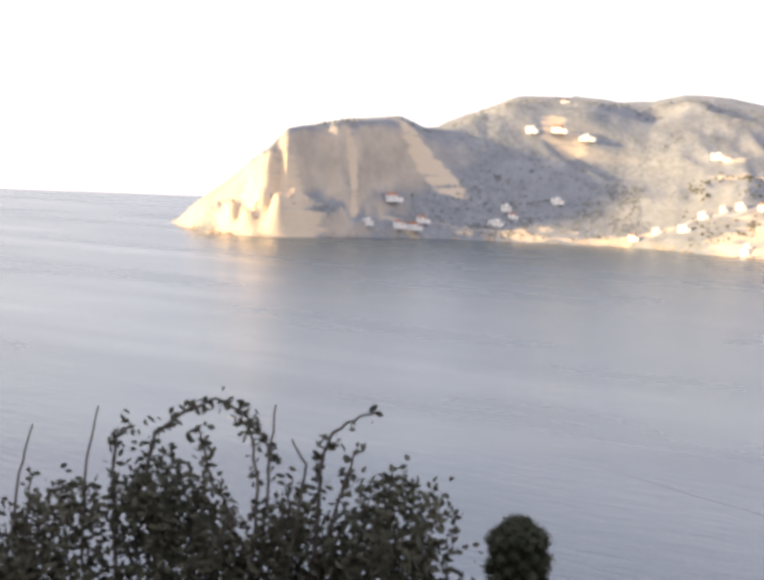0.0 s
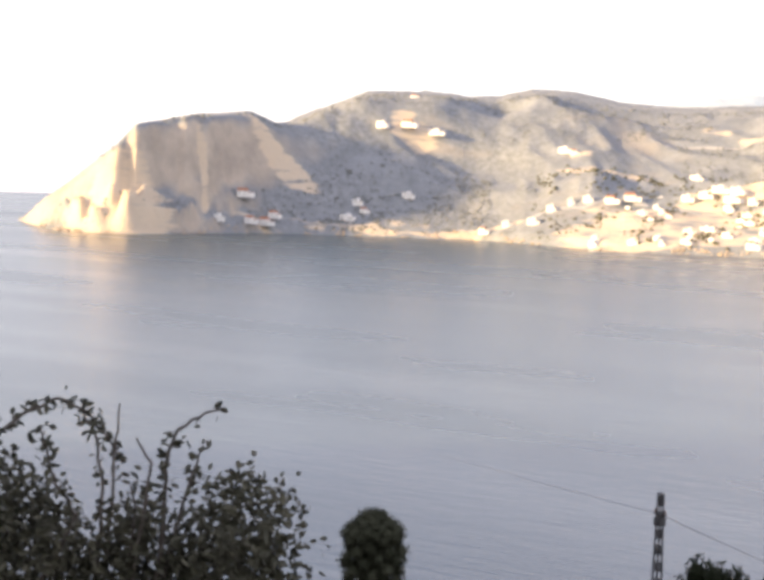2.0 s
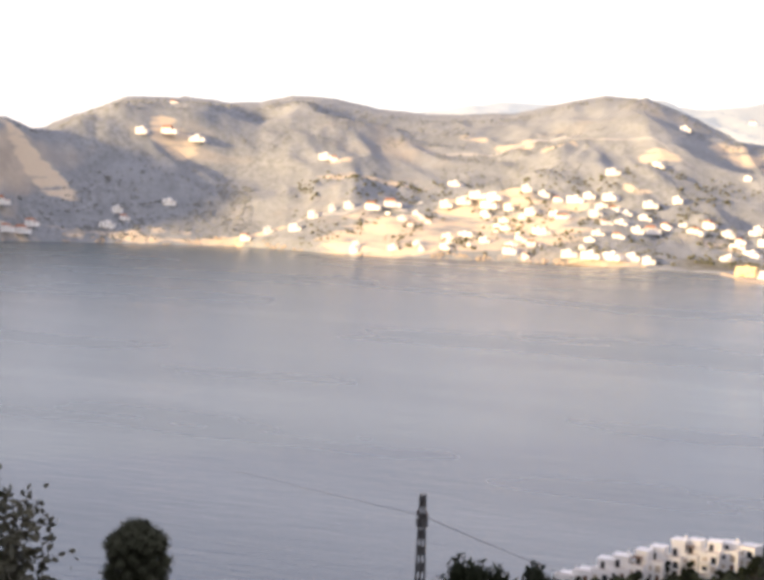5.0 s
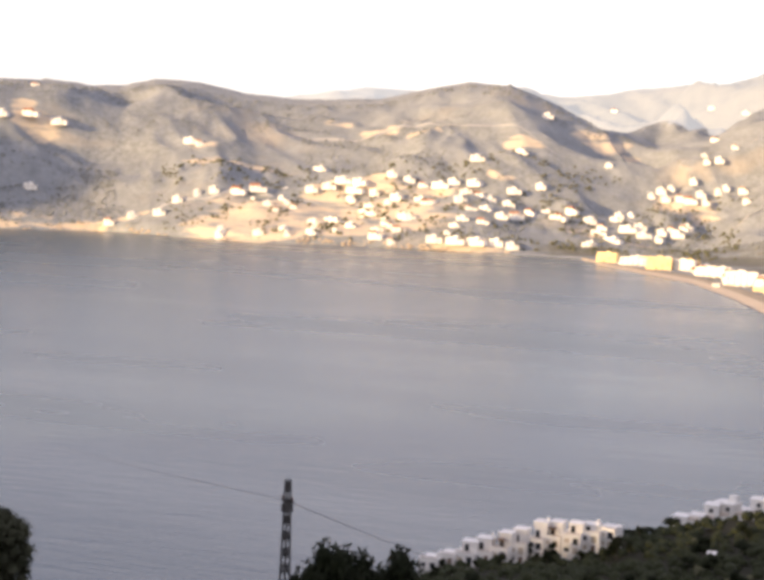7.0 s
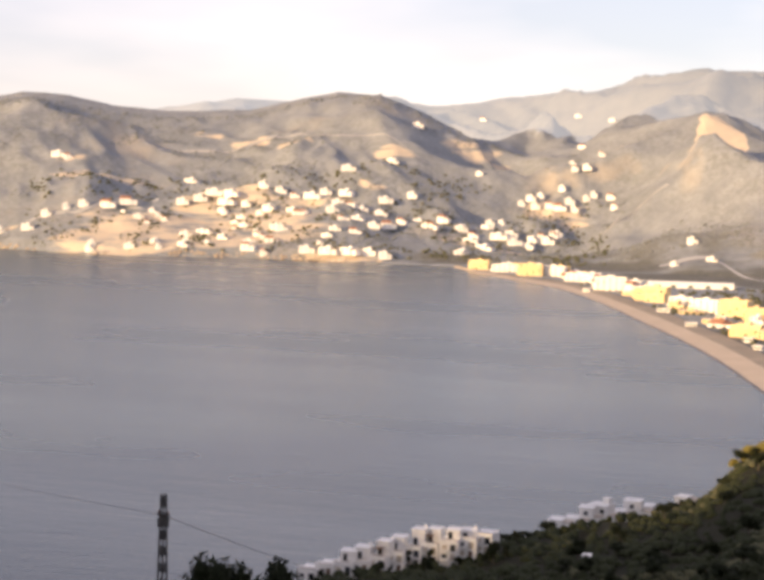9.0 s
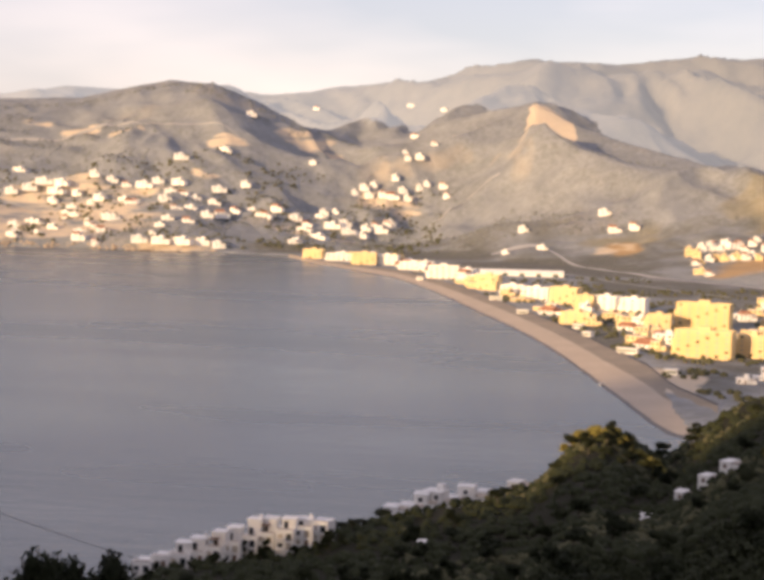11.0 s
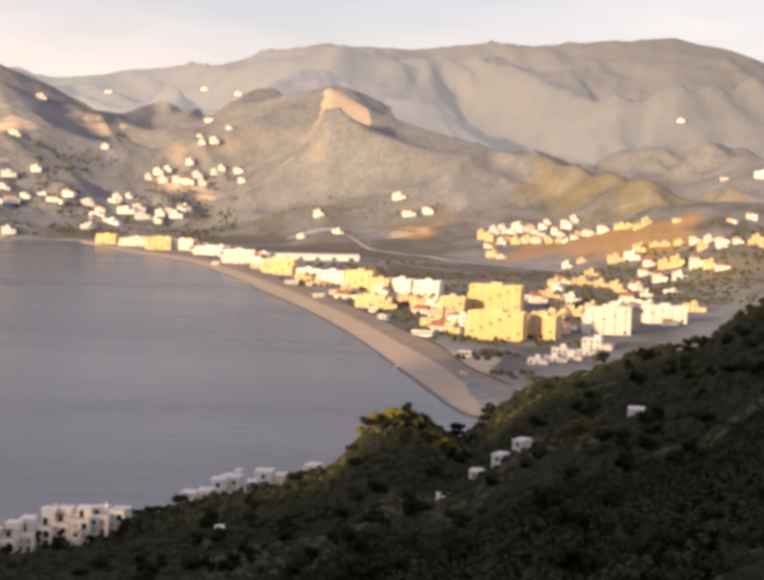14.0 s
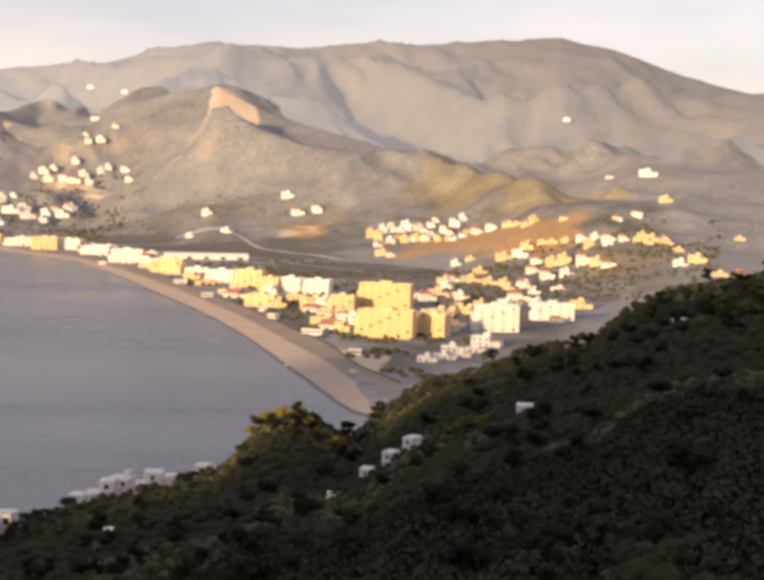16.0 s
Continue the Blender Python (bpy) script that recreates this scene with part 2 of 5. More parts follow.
def curve(a, *knots):
    return np.interp(a, [k[0] for k in knots], [k[1] for k in knots])


def soft_curve(a, spread, *knots):
    """The same, rounded over some degrees to each side."""
    k = np.linspace(-1, 1, 9)
    return sum(w * curve(a + spread * d, *knots) for d, w in zip(k, 1 - 0.8 * k * k)) / np.sum(1 - 0.8 * k * k)


def smooth(u):
    u = np.clip(u, 0, 1)
    return u * u * (3 - 2 * u)


def far_coast(a):
    """Distance of the far shore."""
    return soft_curve(a, 0.45, (-7.6, 2890), (-7.2, 2780), (-6.4, 2550), (-5.2, 2515), (-4.1, 2495), (-2.8, 2520), (-1.5, 2564), (1.4, 2670), (5.4, 2665), (8.8, 2690),
                 (10.5, 2600), (13.5, 2490), (18, 2480), (22, 2440), (25.5, 2400), (26.25, 2229), (27.94, 2067), (29.47, 1925), (30.85, 1707),
                 (32.25, 1481), (34.0, 1276), (35.77, 1075), (36.83, 960), (38.44, 829), (39.16, 785), (41, 750), (50, 780)) + (3 * vnoise(a / 1.35, a * 0 + 0.5, 41) + 1.2 * vnoise(a / 0.31, a * 0 + 0.2, 42)) * curve(a, (24, 1.0), (26.5, 0.0))


def beach_width(a):
    return curve(a, (25.3, 2), (26.2, 45), (28, 70), (29.5, 130), (30.85, 176), (32.25, 205), (34, 188), (36, 210), (38.4, 222), (39.6, 160), (41, 120))


def crest_near(a):
    """Distance and elevation angle of the first ridge behind the far shore."""
    r = curve(a, (-7.6, 2900), (-6.4, 2700), (-3.6, 2640), (0.4, 2860), (1.5, 2950), (3.5, 3150), (10, 3350), (21, 3450), (26, 3400),
              (30, 3250), (34, 3150), (40, 2950), (46, 2700), (54, 2500), (64, 2500))
    e = curve(a, (-7.6, -2.3), (-7.1, -2.05), (-6.7, -1.65), (-6.0, -1.15), (-5.1, -0.4), (-4.2, 0.35), (-3.6, 1.05), (-1.7, 1.42), (0.4, 1.6), (1.3, 1.27), (1.8, 1.32),
              (3.45, 1.98), (4.45, 2.38), (6.85, 2.46), (9.2, 2.46), (10.3, 2.72), (11.8, 2.68), (13.4, 2.42), (15.1, 2.3), (18.2, 2.48),
              (20.2, 2.95), (21.3, 3.2), (22.8, 3.05), (24.2, 2.5), (26, 1.55), (28, 1.0), (29.7, 1.3), (31.2, 1.95), (32.7, 2.4), (34.2, 2.62),
              (35.4, 2.2), (37.0, 1.6), (38.6, 1.2), (43.8, -0.25), (46.4, -0.45), (49, 0.2), (54, 0.1), (64, 0.5))
    return r, e


def crest_far(a):
    r = curve(a, (-7, 3300), (2, 4000), (10, 4300), (30, 4550), (64, 4550))
    e = curve(a, (-7, -2.2), (1, 0.0), (10, 1.4), (15, 2.3), (17.7, 2.85), (24.5, 2.6), (27, 2.95), (30, 3.2), (31.7, 3.8), (34.2, 4.15),
              (38.5, 4.05), (41, 4.2), (43.6, 4.55), (46.2, 4.62), (48.8, 4.1), (50.5, 3.45), (53, 2.85), (64, 2.6))
    return r, e


def far_land(a, r, x, y):
    rc = far_coast(a)
    r1, e1 = crest_near(a)
    r2, e2 = crest_far(a)
    z1, z2 = EYE_H + r1 * np.tan(np.radians(e1)), EYE_H + r2 * np.tan(np.radians(e2))
    bay = curve(a, (25.5, 0), (27, 1), (38, 1), (40.5, 0))
    swing = a + (fbm(x, y, 260, 3, 51) * 1.6) * smooth((r - rc) / 350)
    foot = soft_curve(swing, 2.2, (-12, 2480), (-4, 2467), (1.4, 2640), (9, 2640), (14, 2510), (22, 2440), (25.7, 2415), (29, 2010), (32, 1700), (36, 1180), (40, 800), (60, 800))
    shoreward = sum(far_coast(swing + d) for d in (-1.2, -0.6, 0, 0.6, 1.2)) / 5 + 6
    east = smooth((a - 22) / 3)
    foot = shoreward * (1 - east) + foot * east + soft_curve(swing, 1.5, (-7, 0), (22, 0), (26, 120), (28, 330), (31, 650), (36, 1000), (41, 1250), (44, 900), (50, 500), (64, 500))
    u = np.clip((r - foot) / np.maximum(r1 - foot, 30), 0, 1)
    cliff = soft_curve(swing, 1.0, (-7, 1.0), (-2.5, 1.0), (0, 0.85), (4, 0.5), (8, 0.15), (12, 0.0), (16, 0.0))
    butt = (1 - smooth((a + 1) / 2.5)) * (0.10 * vnoise(a / 0.9, r / 300, 61) + 0.05 * vnoise(a / 0.35, r / 150, 62))
    foot_h = soft_curve(swing, 0.5, (-7, 0.20), (-3.2, 0.20), (-2.3, 0.16), (-1.4, 0.10), (-0.5, 0.05), (4, 0.04), (16, 0.03))
    bench = foot_h * smooth(u / 0.10) + (0.32 - foot_h) * smooth((u - 0.1) / 0.3) + 0.68 * smooth((u - 0.30 - butt) / 0.42)
    slope = curve(a, (20, 0.0), (30, 1.0), (60, 1.0))
    gentle = (1 - slope) * (0.035 * smooth(u / 0.03) + 0.585 * u + 0.38 * smooth(u)) + slope * (0.35 * u + 0.65 * u * u)
    up = z1 * (cliff * bench + (1 - cliff) * gentle)
    w = np.clip((r - r1) / np.maximum(r2 - r1, 30), 0, 1)
    low = np.minimum(z1, z2) * curve(a, (0, 0.72), (24, 0.76), (29, 0.88), (35, 0.95), (38, 1.04), (64, 1.06))
    back = np.where(w < 0.35, z1 + (low - z1) * smooth(w / 0.35), low + (z2 - low) * smooth((w - 0.35) / 0.65))
    z = np.where(r < r1, up, back)
    z = np.where(r > r2, z2 - (r - r2) * 0.25, z)
    sand = 0.9 * beach_width(a) * bay
    shore = np.clip((r - rc - sand) / (6 + 16 * bay), -1, 1) * 1.6
    rise = smooth((r - foot) / curve(a, (24, 260), (30, 420), (38, 900)))
    wx, wy = x + 90 * fbm(x, y, 400, 2, 71), y + 90 * fbm(x, y, 400, 2, 72)
    rough = ridged(wx, wy, 470, 4, 3) * 34 + fbm(wx, wy, 130, 4, 9) * 8
    crestward = 1 - 0.85 * np.exp(-((r - r1) / 130) ** 2) - 0.93 * np.exp(-((r - r2) / 300) ** 2)
    hills = rise * rough * np.where(r > r1, 1.5, 1.0) * np.where(r > r2 - 40, 0.25, 1.0) * np.clip(crestward, 0.06, 1) * curve(a, (-7, 0.35), (1, 0.5), (5, 0.9), (12, 0.8), (20, 0.9), (30, 1.3), (46, 1.4), (50, 0.8), (54, 0.5))
    tip = smooth((a + 7.7) / 0.7)
    z = np.maximum(z * tip + hills * smooth((a + 7.2) / 3), 0) + shore + np.clip((r - rc - sand) / 60, 0, 1) * 1.2
    # broken rocky apron below the cliff
    z = z + cliff * smooth(u / 0.05) * (1 - smooth((u - 0.25) / 0.15)) * (ridged(wx, wy, 95, 3, 81) * 13 + ridged(wx, wy, 38, 3, 83) * 13 + ridged(x, y, 21, 2, 85) * 8 + 2) * smooth((a + 7.2) / 1.5) * curve(a, (-1.6, 1.0), (0.5, 0.45), (6, 0.3))
    # gullies down the steep face of the cape
    z = z + cliff * rise * 9 * vnoise(a / 0.75, a * 0 + 3.3, 21) * np.clip((z1 - z) / 60, 0, 1)
    ends = curve(a, (-7.6, 2905), (-6.4, 2960), (-4.5, 3250), (-2, 4000), (0, 5000))
    z = np.where(r > ends, np.maximum(z - (r - ends) * 0.8, -8), z)
    return np.where(r < rc, np.maximum(-8, shore * 6), z)


def near_land(a, r, x, y):
    s = soft_curve(a, 0.7, (-180, -0.03), (-120, 0.05), (-60, 0.2), (-25, 0.32), (10, 0.31), (18, 0.273), (20, 0.257), (22, 0.247), (24.5, 0.236), (27, 0.227), (33, 0.203),
              (34.8, 0.190), (35.7, 0.170), (37, 0.162), (38.6, 0.166), (39.4, 0.164), (41.8, 0.129), (44, 0.116), (45.7, 0.104), (47.9, 0.095), (49.0, 0.075), (50.8, 0.061), (53.4, 0.057), (60, 0.04), (90, -0.04), (180, -0.03))
    rt = curve(a, (-180, 700), (-60, 500), (-25, 380), (10, 390), (18, 430), (22, 460), (27, 495), (33, 550), (36, 600), (39, 650), (46, 620), (60, 620), (180, 700))
    sag = curve(a, (-25, 0), (15, 2), (24, 14), (34, 24), (60, 26), (90, 5))
    line = EYE_H - 1.75 - s * np.minimum(r, rt) - sag * np.sin(np.pi * np.clip(r / rt, 0, 1)) ** 0.8
    z = line - np.maximum(r - rt, 0) * curve(a, (20, 0.5), (36, 0.4), (44, 0.32), (54, 0.2), (70, 0.1))
    z = z + (fbm(x, y, 90, 4, 31) * 4.5) * smooth(r / 120) * curve(a, (10, 0.3), (24, 0.5), (36, 1.0))
    z = z + 10 * np.exp(-((a - 37.1) / 1.7) ** 2 - ((r - 590) / 80) ** 2)
    # the tall hill to the west that keeps the evening sun off these slopes
    hill = (285 + 22 * fbm(x, y, 120, 3, 33)) * np.exp(-((x + 350) / 100) ** 2) * curve(y, (-500, 0.7), (60, 1.0), (140, 0.90), (225, 0.66), (243, 0.455), (268, 0.46), (282, 0.62), (361, 0.66), (400, 0.78), (440, 0.92), (470, 0.86), (500, 0.68), (520, 0.54), (570, 0.25), (640, 0.0))
    return np.maximum(z, hill - 12)


def ground_at(x, y):
    """Height of the land at plan places x, y (arrays)."""
    x, y = np.asarray(x, float), np.asarray(y, float)
    r, a = np.hypot(x, y), np.degrees(np.arctan2(x, y))
    far = np.where((a > -7.6) & (a < 64), far_land(a, r, x, y), np.where((a >= 64) | (a < -140), 20 + fbm(x, y, 500, 4, 5) * 15 + r * 0.02, -8.0))
    near = near_land(a, r, x, y)
    near = np.where(near < 1.2, np.maximum(near * 2 - 1.2, -8), near)
    return np.maximum(far, near)


# ---- land and sea ----
def mesh_from(name, verts, faces, mats=(), face_mat=None, soft=True):
    me = bpy.data.meshes.new(name)
    me.from_pydata(verts, [], faces)
    for m in mats:
        me.materials.append(m)
    if face_mat is not None:
        me.polygons.foreach_set("material_index", face_mat)
    if soft:
        me.polygons.foreach_set("use_smooth", [True] * len(me.polygons))
    me.update()
    return me


# bare earth and quarry scars: azimuth, distance, half sizes, how worn
BARE = [(34.3, 3080, 0.45, 70, 2.2), (34.8, 3020, 0.5, 110, 2.2), (35.2, 3050, 0.4, 60, 2.2), (39.8, 965, 0.9, 75, 1.3), (38.6, 1010, 0.7, 60, 1.1), (1.7, 2800, 1.7, 26, 1.2), (-1.15, 2640, 0.22, 70, 1.1), (-4.6, 2530, 2.9, 75, 1.35), (-2.2, 2520, 1.2, 35, 1.2), (1.0, 2655, 1.6, 14, 1), (4.4, 2706, 1.2, 20, 1),
        (6.1, 2722, 1.0, 20, 1), (6.2, 2985, 1.1, 28, 1.2), (11.7, 2960, 1.0, 16, 1), (23.3, 2972, 0.9, 16, 1), (22.7, 2804, 0.9, 12, 1), (12.4, 2590, 1.7, 80, 1.05), (17.2, 2760, 2.6, 40, 1), (20.5, 2745, 2.2, 35, 1),
        (18.5, 2660, 4.0, 60, 1), (16.5, 2630, 6.0, 130, 1.06), (15.5, 2520, 4.5, 30, 1.15), (21.6, 2470, 1.5, 32, 1.3), (37.2, 2400, 1.2, 60, 1), (29.2, 2880, 1.6, 60, 1), (26.5, 2640, 2.0, 40, 1), (26.2, 3150, 1.6, 60, 1), (30.5, 3080, 1.6, 50, 1),
        (6, 2690, 6, 14, 1.1), (13.0, 2900, 2.5, 30, 1), (16.8, 3175, 0.8, 22, 1.1), (18.2, 3120, 0.9, 22, 1.1), (19.6, 3050, 0.9, 22, 1.1)]

# tilled clay fields beside the hill town, and dry meadows above it
CLAY = [(42.0, 2125, 1.4, 115), (43.9, 2040, 1.9, 95), (45.7, 1985, 1.4, 75), (37.4, 2400, 0.7, 45)]
MEADOW = [(43.2, 2560, 2.2, 130), (46.2, 2420, 2.4, 140), (37.6, 2440, 1.3, 60), (48.5, 1750, 1.6, 70)]


# orchards and groves on the valley floor
GROVES = [(36.5, 1750, 2.0, 120), (35.0, 2200, 4.5, 190), (38.5, 1850, 2.6, 170), (30.5, 2420, 3.0, 90), (25.6, 2480, 1.8, 60), (41.5, 1800, 1.6, 120), (43.5, 2150, 2.0, 60)]

# thinner cover of gardens and dry fields, and shade painted on the town ground: the same, with how dense it is
FIELDS_AND_SHADE = [(36.0, 1345, 1.5, 80, 1.0), (37.6, 1215, 1.5, 75, 1.0), (43.0, 1320, 5.0, 480, 0.7), (46.5, 1900, 5.0, 520, 0.62), (38.0, 2300, 6.0, 260, 0.55), (44.0, 2350, 4.0, 260, 0.55), (32.0, 2520, 5.0, 160, 0.55)]


def build_ground():
    az = np.concatenate([np.arange(-180, -16, 3.0), np.arange(-16, -8, 0.5), np.arange(-8, 56, 0.115), np.arange(56, 180, 2.5)])
    rr = np.concatenate([[0.0, 1.0, 2, 4], np.geomspace(6, 760, 110), np.arange(770, 2300, 16), np.arange(2300, 3560, 9), np.arange(3560, 4880, 18), [4880]])
    A, R = np.meshgrid(np.radians(az), rr, indexing="ij")
    X, Y = R * np.sin(A), R * np.cos(A)
    Z = ground_at(X, Y)
    na, nr = A.shape
    i, j = np.meshgrid(np.arange(na), np.arange(nr - 1), indexing="ij")
    i2 = (i + 1) % na
    quads = np.stack([i * nr + j, i * nr + j + 1, i2 * nr + j + 1, i2 * nr + j], -1).reshape(-1, 4)
    co = np.stack([X.ravel(), Y.ravel(), Z.ravel()], -1)
    quads = quads[co[quads, 2].max(1) > -7.5]
    c = co[quads].mean(1)
    r, a = np.hypot(c[:, 0], c[:, 1]), np.degrees(np.arctan2(c[:, 0], c[:, 1]))
    near = near_land(a, r, c[:, 0], c[:, 1]) > far_land(a, r, c[:, 0], c[:, 1])
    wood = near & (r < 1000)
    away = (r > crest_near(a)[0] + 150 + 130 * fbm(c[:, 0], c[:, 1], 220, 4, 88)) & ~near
    rall, aall = np.hypot(co[:, 0], co[:, 1]), np.degrees(np.arctan2(co[:, 0], co[:, 1]))
    bare = np.zeros(len(co))
    aw, rw = aall + 0.22 * fbm(co[:, 0], co[:, 1], 75, 3, 89), rall + 16 * fbm(co[:, 0], co[:, 1], 75, 3, 90)
    for pa, pr, da, dr, worn in BARE:
        bare = np.maximum(bare, worn * np.exp(-((aw - pa) / da) ** 4 - ((rw - pr) / dr) ** 4))
    grove_and_shade = np.zeros(len(co))
    for pa, pr, da, dr in GROVES:
        grove_and_shade = np.maximum(grove_and_shade, np.exp(-((aall - pa) / da) ** 4 - ((rall - pr) / dr) ** 4))
    for pa, pr, da, dr, dense in FIELDS_AND_SHADE:
        grove_and_shade = np.maximum(grove_and_shade, dense * np.exp(-((aall - pa) / da) ** 6 - ((rall - pr) / dr) ** 6))
    spread = {}
    for kind, places in (("clay", CLAY), ("meadow", MEADOW)):
        field = np.zeros(len(co))
        for pa, pr, da, dr in places:
            edge = 0.35 * fbm(co[:, 0], co[:, 1], 60, 3, 87)
            field = np.maximum(field, smooth(2.2 * (1.15 + edge - np.hypot((aall - pa) / da, (rall - pr) / dr))))
        spread[kind] = field * (0.85 if kind == "clay" else 0.5)
    out = []
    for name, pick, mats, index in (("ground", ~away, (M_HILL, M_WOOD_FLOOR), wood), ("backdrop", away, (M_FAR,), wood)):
        q = quads[pick]
        used, inverse = np.unique(q, return_inverse=True)
        q = inverse.reshape(-1, 4)
        me = bpy.data.meshes.new(name)
        me.vertices.add(len(used))
        me.vertices.foreach_set("co", co[used].astype(np.float32).ravel())
        me.loops.add(q.size)
        me.loops.foreach_set("vertex_index", q.ravel().astype(np.int32))
        me.polygons.add(len(q))
        me.polygons.foreach_set("loop_start", np.arange(0, q.size, 4, dtype=np.int32))
        for m in mats:
            me.materials.append(m)
        me.update(calc_edges=True)
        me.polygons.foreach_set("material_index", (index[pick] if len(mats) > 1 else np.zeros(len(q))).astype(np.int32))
        me.polygons.foreach_set("use_smooth", np.ones(len(q), bool))
        me.attributes.new("bare", "FLOAT", "POINT").data.foreach_set("value", bare[used].astype(np.float32))
        me.attributes.new("grove_and_shade", "FLOAT", "POINT").data.foreach_set("value", grove_and_shade[used].astype(np.float32))
        for kind, field in spread.items():
            me.attributes.new(kind, "FLOAT", "POINT").data.foreach_set("value", field[used].astype(np.float32))
        me.validate()
        out.append(new(name, me))
    tagged(out[0], "dry scrub-covered hills and rocky headland round the bay", "ground", kind="structure")
    tagged(out[1], "mountain range far behind the valley, haze painted on as a glow", "mountains", kind="structure")


def build_sea():
    rings, steps = [1, 300, 700, 1300, 2200, 3300, 4900], 180
    verts = [(0, 0, 0)] + [(r * math.sin(2 * math.pi * k / steps), r * math.cos(2 * math.pi * k / steps), 0) for r in rings for k in range(steps)]
    faces = [(0, 1 + (k + 1) % steps, 1 + k) for k in range(steps)]
    for q in range(len(rings) - 1):
        b, t = 1 + q * steps, 1 + (q + 1) * steps
        faces += [(b + k, b + (k + 1) % steps, t + (k + 1) % steps, t + k) for k in range(steps)]
    return tagged(new("water", mesh_from("water", verts, faces, [M_SEA], soft=False)), "calm grey-blue sea with light ripples in the bay", "sea", kind="structure")


def strip(name, line, mats, face_mat=None):
    """A surface between rows of points: line is a list of rows, each a list of places across."""
    n = len(line[0])
    verts = [p for row in line for p in row]
    faces = [(i * n + j, i * n + j + 1, (i + 1) * n + j + 1, (i + 1) * n + j) for i in range(len(line) - 1) for j in range(n - 1)]
    fm = None if face_mat is None else [face_mat[j] for i in range(len(line) - 1) for j in range(n - 1)]
    return new(name, mesh_from(name, verts, faces, mats, fm))


def polar(a, r, z):
    return (r * math.sin(radians(a)), r * math.cos(radians(a)), z)


def beach_z(a, r):
    u = (r - float(far_coast(np.array([a]))[0])) / float(beach_width(a))
    return float(np.interp(u, (0, 0.3, 0.45, 1.0), (0.1, 0.9, 1.7, 3.3)))


def build_shore():
    rows, road = [], []
    for a in np.arange(25.6, 41, 0.06):
        rc, w = float(far_coast(np.array([a]))[0]), float(beach_width(a))
        wob = 1.2 * float(vnoise(np.array([a * 3]), np.array([0.0]), 77)[0])
        rows.append([polar(a, rc - 16, -1.6)] + [polar(a, rc + u * w + wob * (1 - u), beach_z(a, rc + u * w) + (0.12 * math.sin(9 * a + 20 * u) if u < 1 else 0)) for u in (0, 0.03, 0.065, 0.2, 0.4, 0.6, 0.8, 1.0)])
        road.append([polar(a, rc + w + 0.3 + k, 3.42) for k in (0, 4, 8)])
    tagged(strip("beach", rows, [M_SAND, M_WET, M_DIRT], [1, 1, 1, 0, 0, 0, 2, 2]), "curved strip of tan sand along the bay", "beach", kind="structure")
    tagged(strip("road", road, [M_ROAD]), "asphalt seafront road behind the beach", "road", kind="structure")
    # two pale lines across the valley floor
    for name, knots, half in (("riverbed", ((32.8, 2400), (33.6, 2432), (34.7, 2430), (35.3, 2330), (36.5, 2200), (37.7, 2100), (39.3, 2020), (41.0, 1960), (42.6, 1900)), 3.5),
                              ("lane", ((34.6, 2130), (35.6, 2040), (37.5, 1910), (39.5, 1806), (41.2, 1740)), 2.5)):
        bed = []
        for a in np.linspace(knots[0][0], knots[-1][0], 90):
            r = float(soft_curve(a, 0.5, *knots))
            bed.append([polar(a, r + d, float(ground_at(*polar(a, r + d, 0)[:2])) + 1.1) for d in (-half * 3, -half, half, half * 3)])
        tagged(strip(name, bed, [M_BED]), "pale dry riverbed across the valley" if name == "riverbed" else "pale unpaved lane across the valley fields", "track", kind="structure")


build_ground()
build_sea()
build_shore()


# ---- kinds of things ----
def part(name, bm, mat, parent, label="", soft=False):
    me = bpy.data.meshes.new(name)
    bm.to_mesh(me)
    bm.free()
    for m in (mat if isinstance(mat, (list, tuple)) else [mat]):
        me.materials.append(m)
    if soft:
        me.polygons.foreach_set("use_smooth", [True] * len(me.polygons))
    ob = new(name, me)
    ob.parent = parent
    return tagged(ob, label)


def box(bm, x0, x1, y0, y1, z0, z1):
    v = [bm.verts.new(p) for p in ((x0, y0, z0), (x1, y0, z0), (x1, y1, z0), (x0, y1, z0), (x0, y0, z1), (x1, y0, z1), (x1, y1, z1), (x0, y1, z1))]
    for f in ((3, 2, 1, 0), (4, 5, 6, 7), (0, 1, 5, 4), (1, 2, 6, 5), (2, 3, 7, 6), (3, 0, 4, 7)):
        bm.faces.new([v[i] for i in f])


def tube(bm, pts, radii, sides=6):
    rings = []
    for i, p in enumerate(pts):
        d = (Vector(pts[min(i + 1, len(pts) - 1)]) - Vector(pts[max(i - 1, 0)])).normalized()
        u = d.cross(Vector((0.31, 0.9, 0.17))).normalized()
        w = d.cross(u)
        rings.append([bm.verts.new(Vector(p) + radii[i] * (math.cos(2 * math.pi * k / sides) * u + math.sin(2 * math.pi * k / sides) * w)) for k in range(sides)])
    for a, b in zip(rings, rings[1:]):
        for k in range(sides):
            bm.faces.new((a[k], a[(k + 1) % sides], b[(k + 1) % sides], b[k]))
    bm.faces.new(rings[0][::-1])
    bm.faces.new(rings[-1])


def one_box(name, dims, mat, parent, label=""):
    bm = bmesh.new()
    box(bm, *dims)
    return part(name, bm, mat, parent, label)


RNG = random.Random(7)
DESIGNS = {}


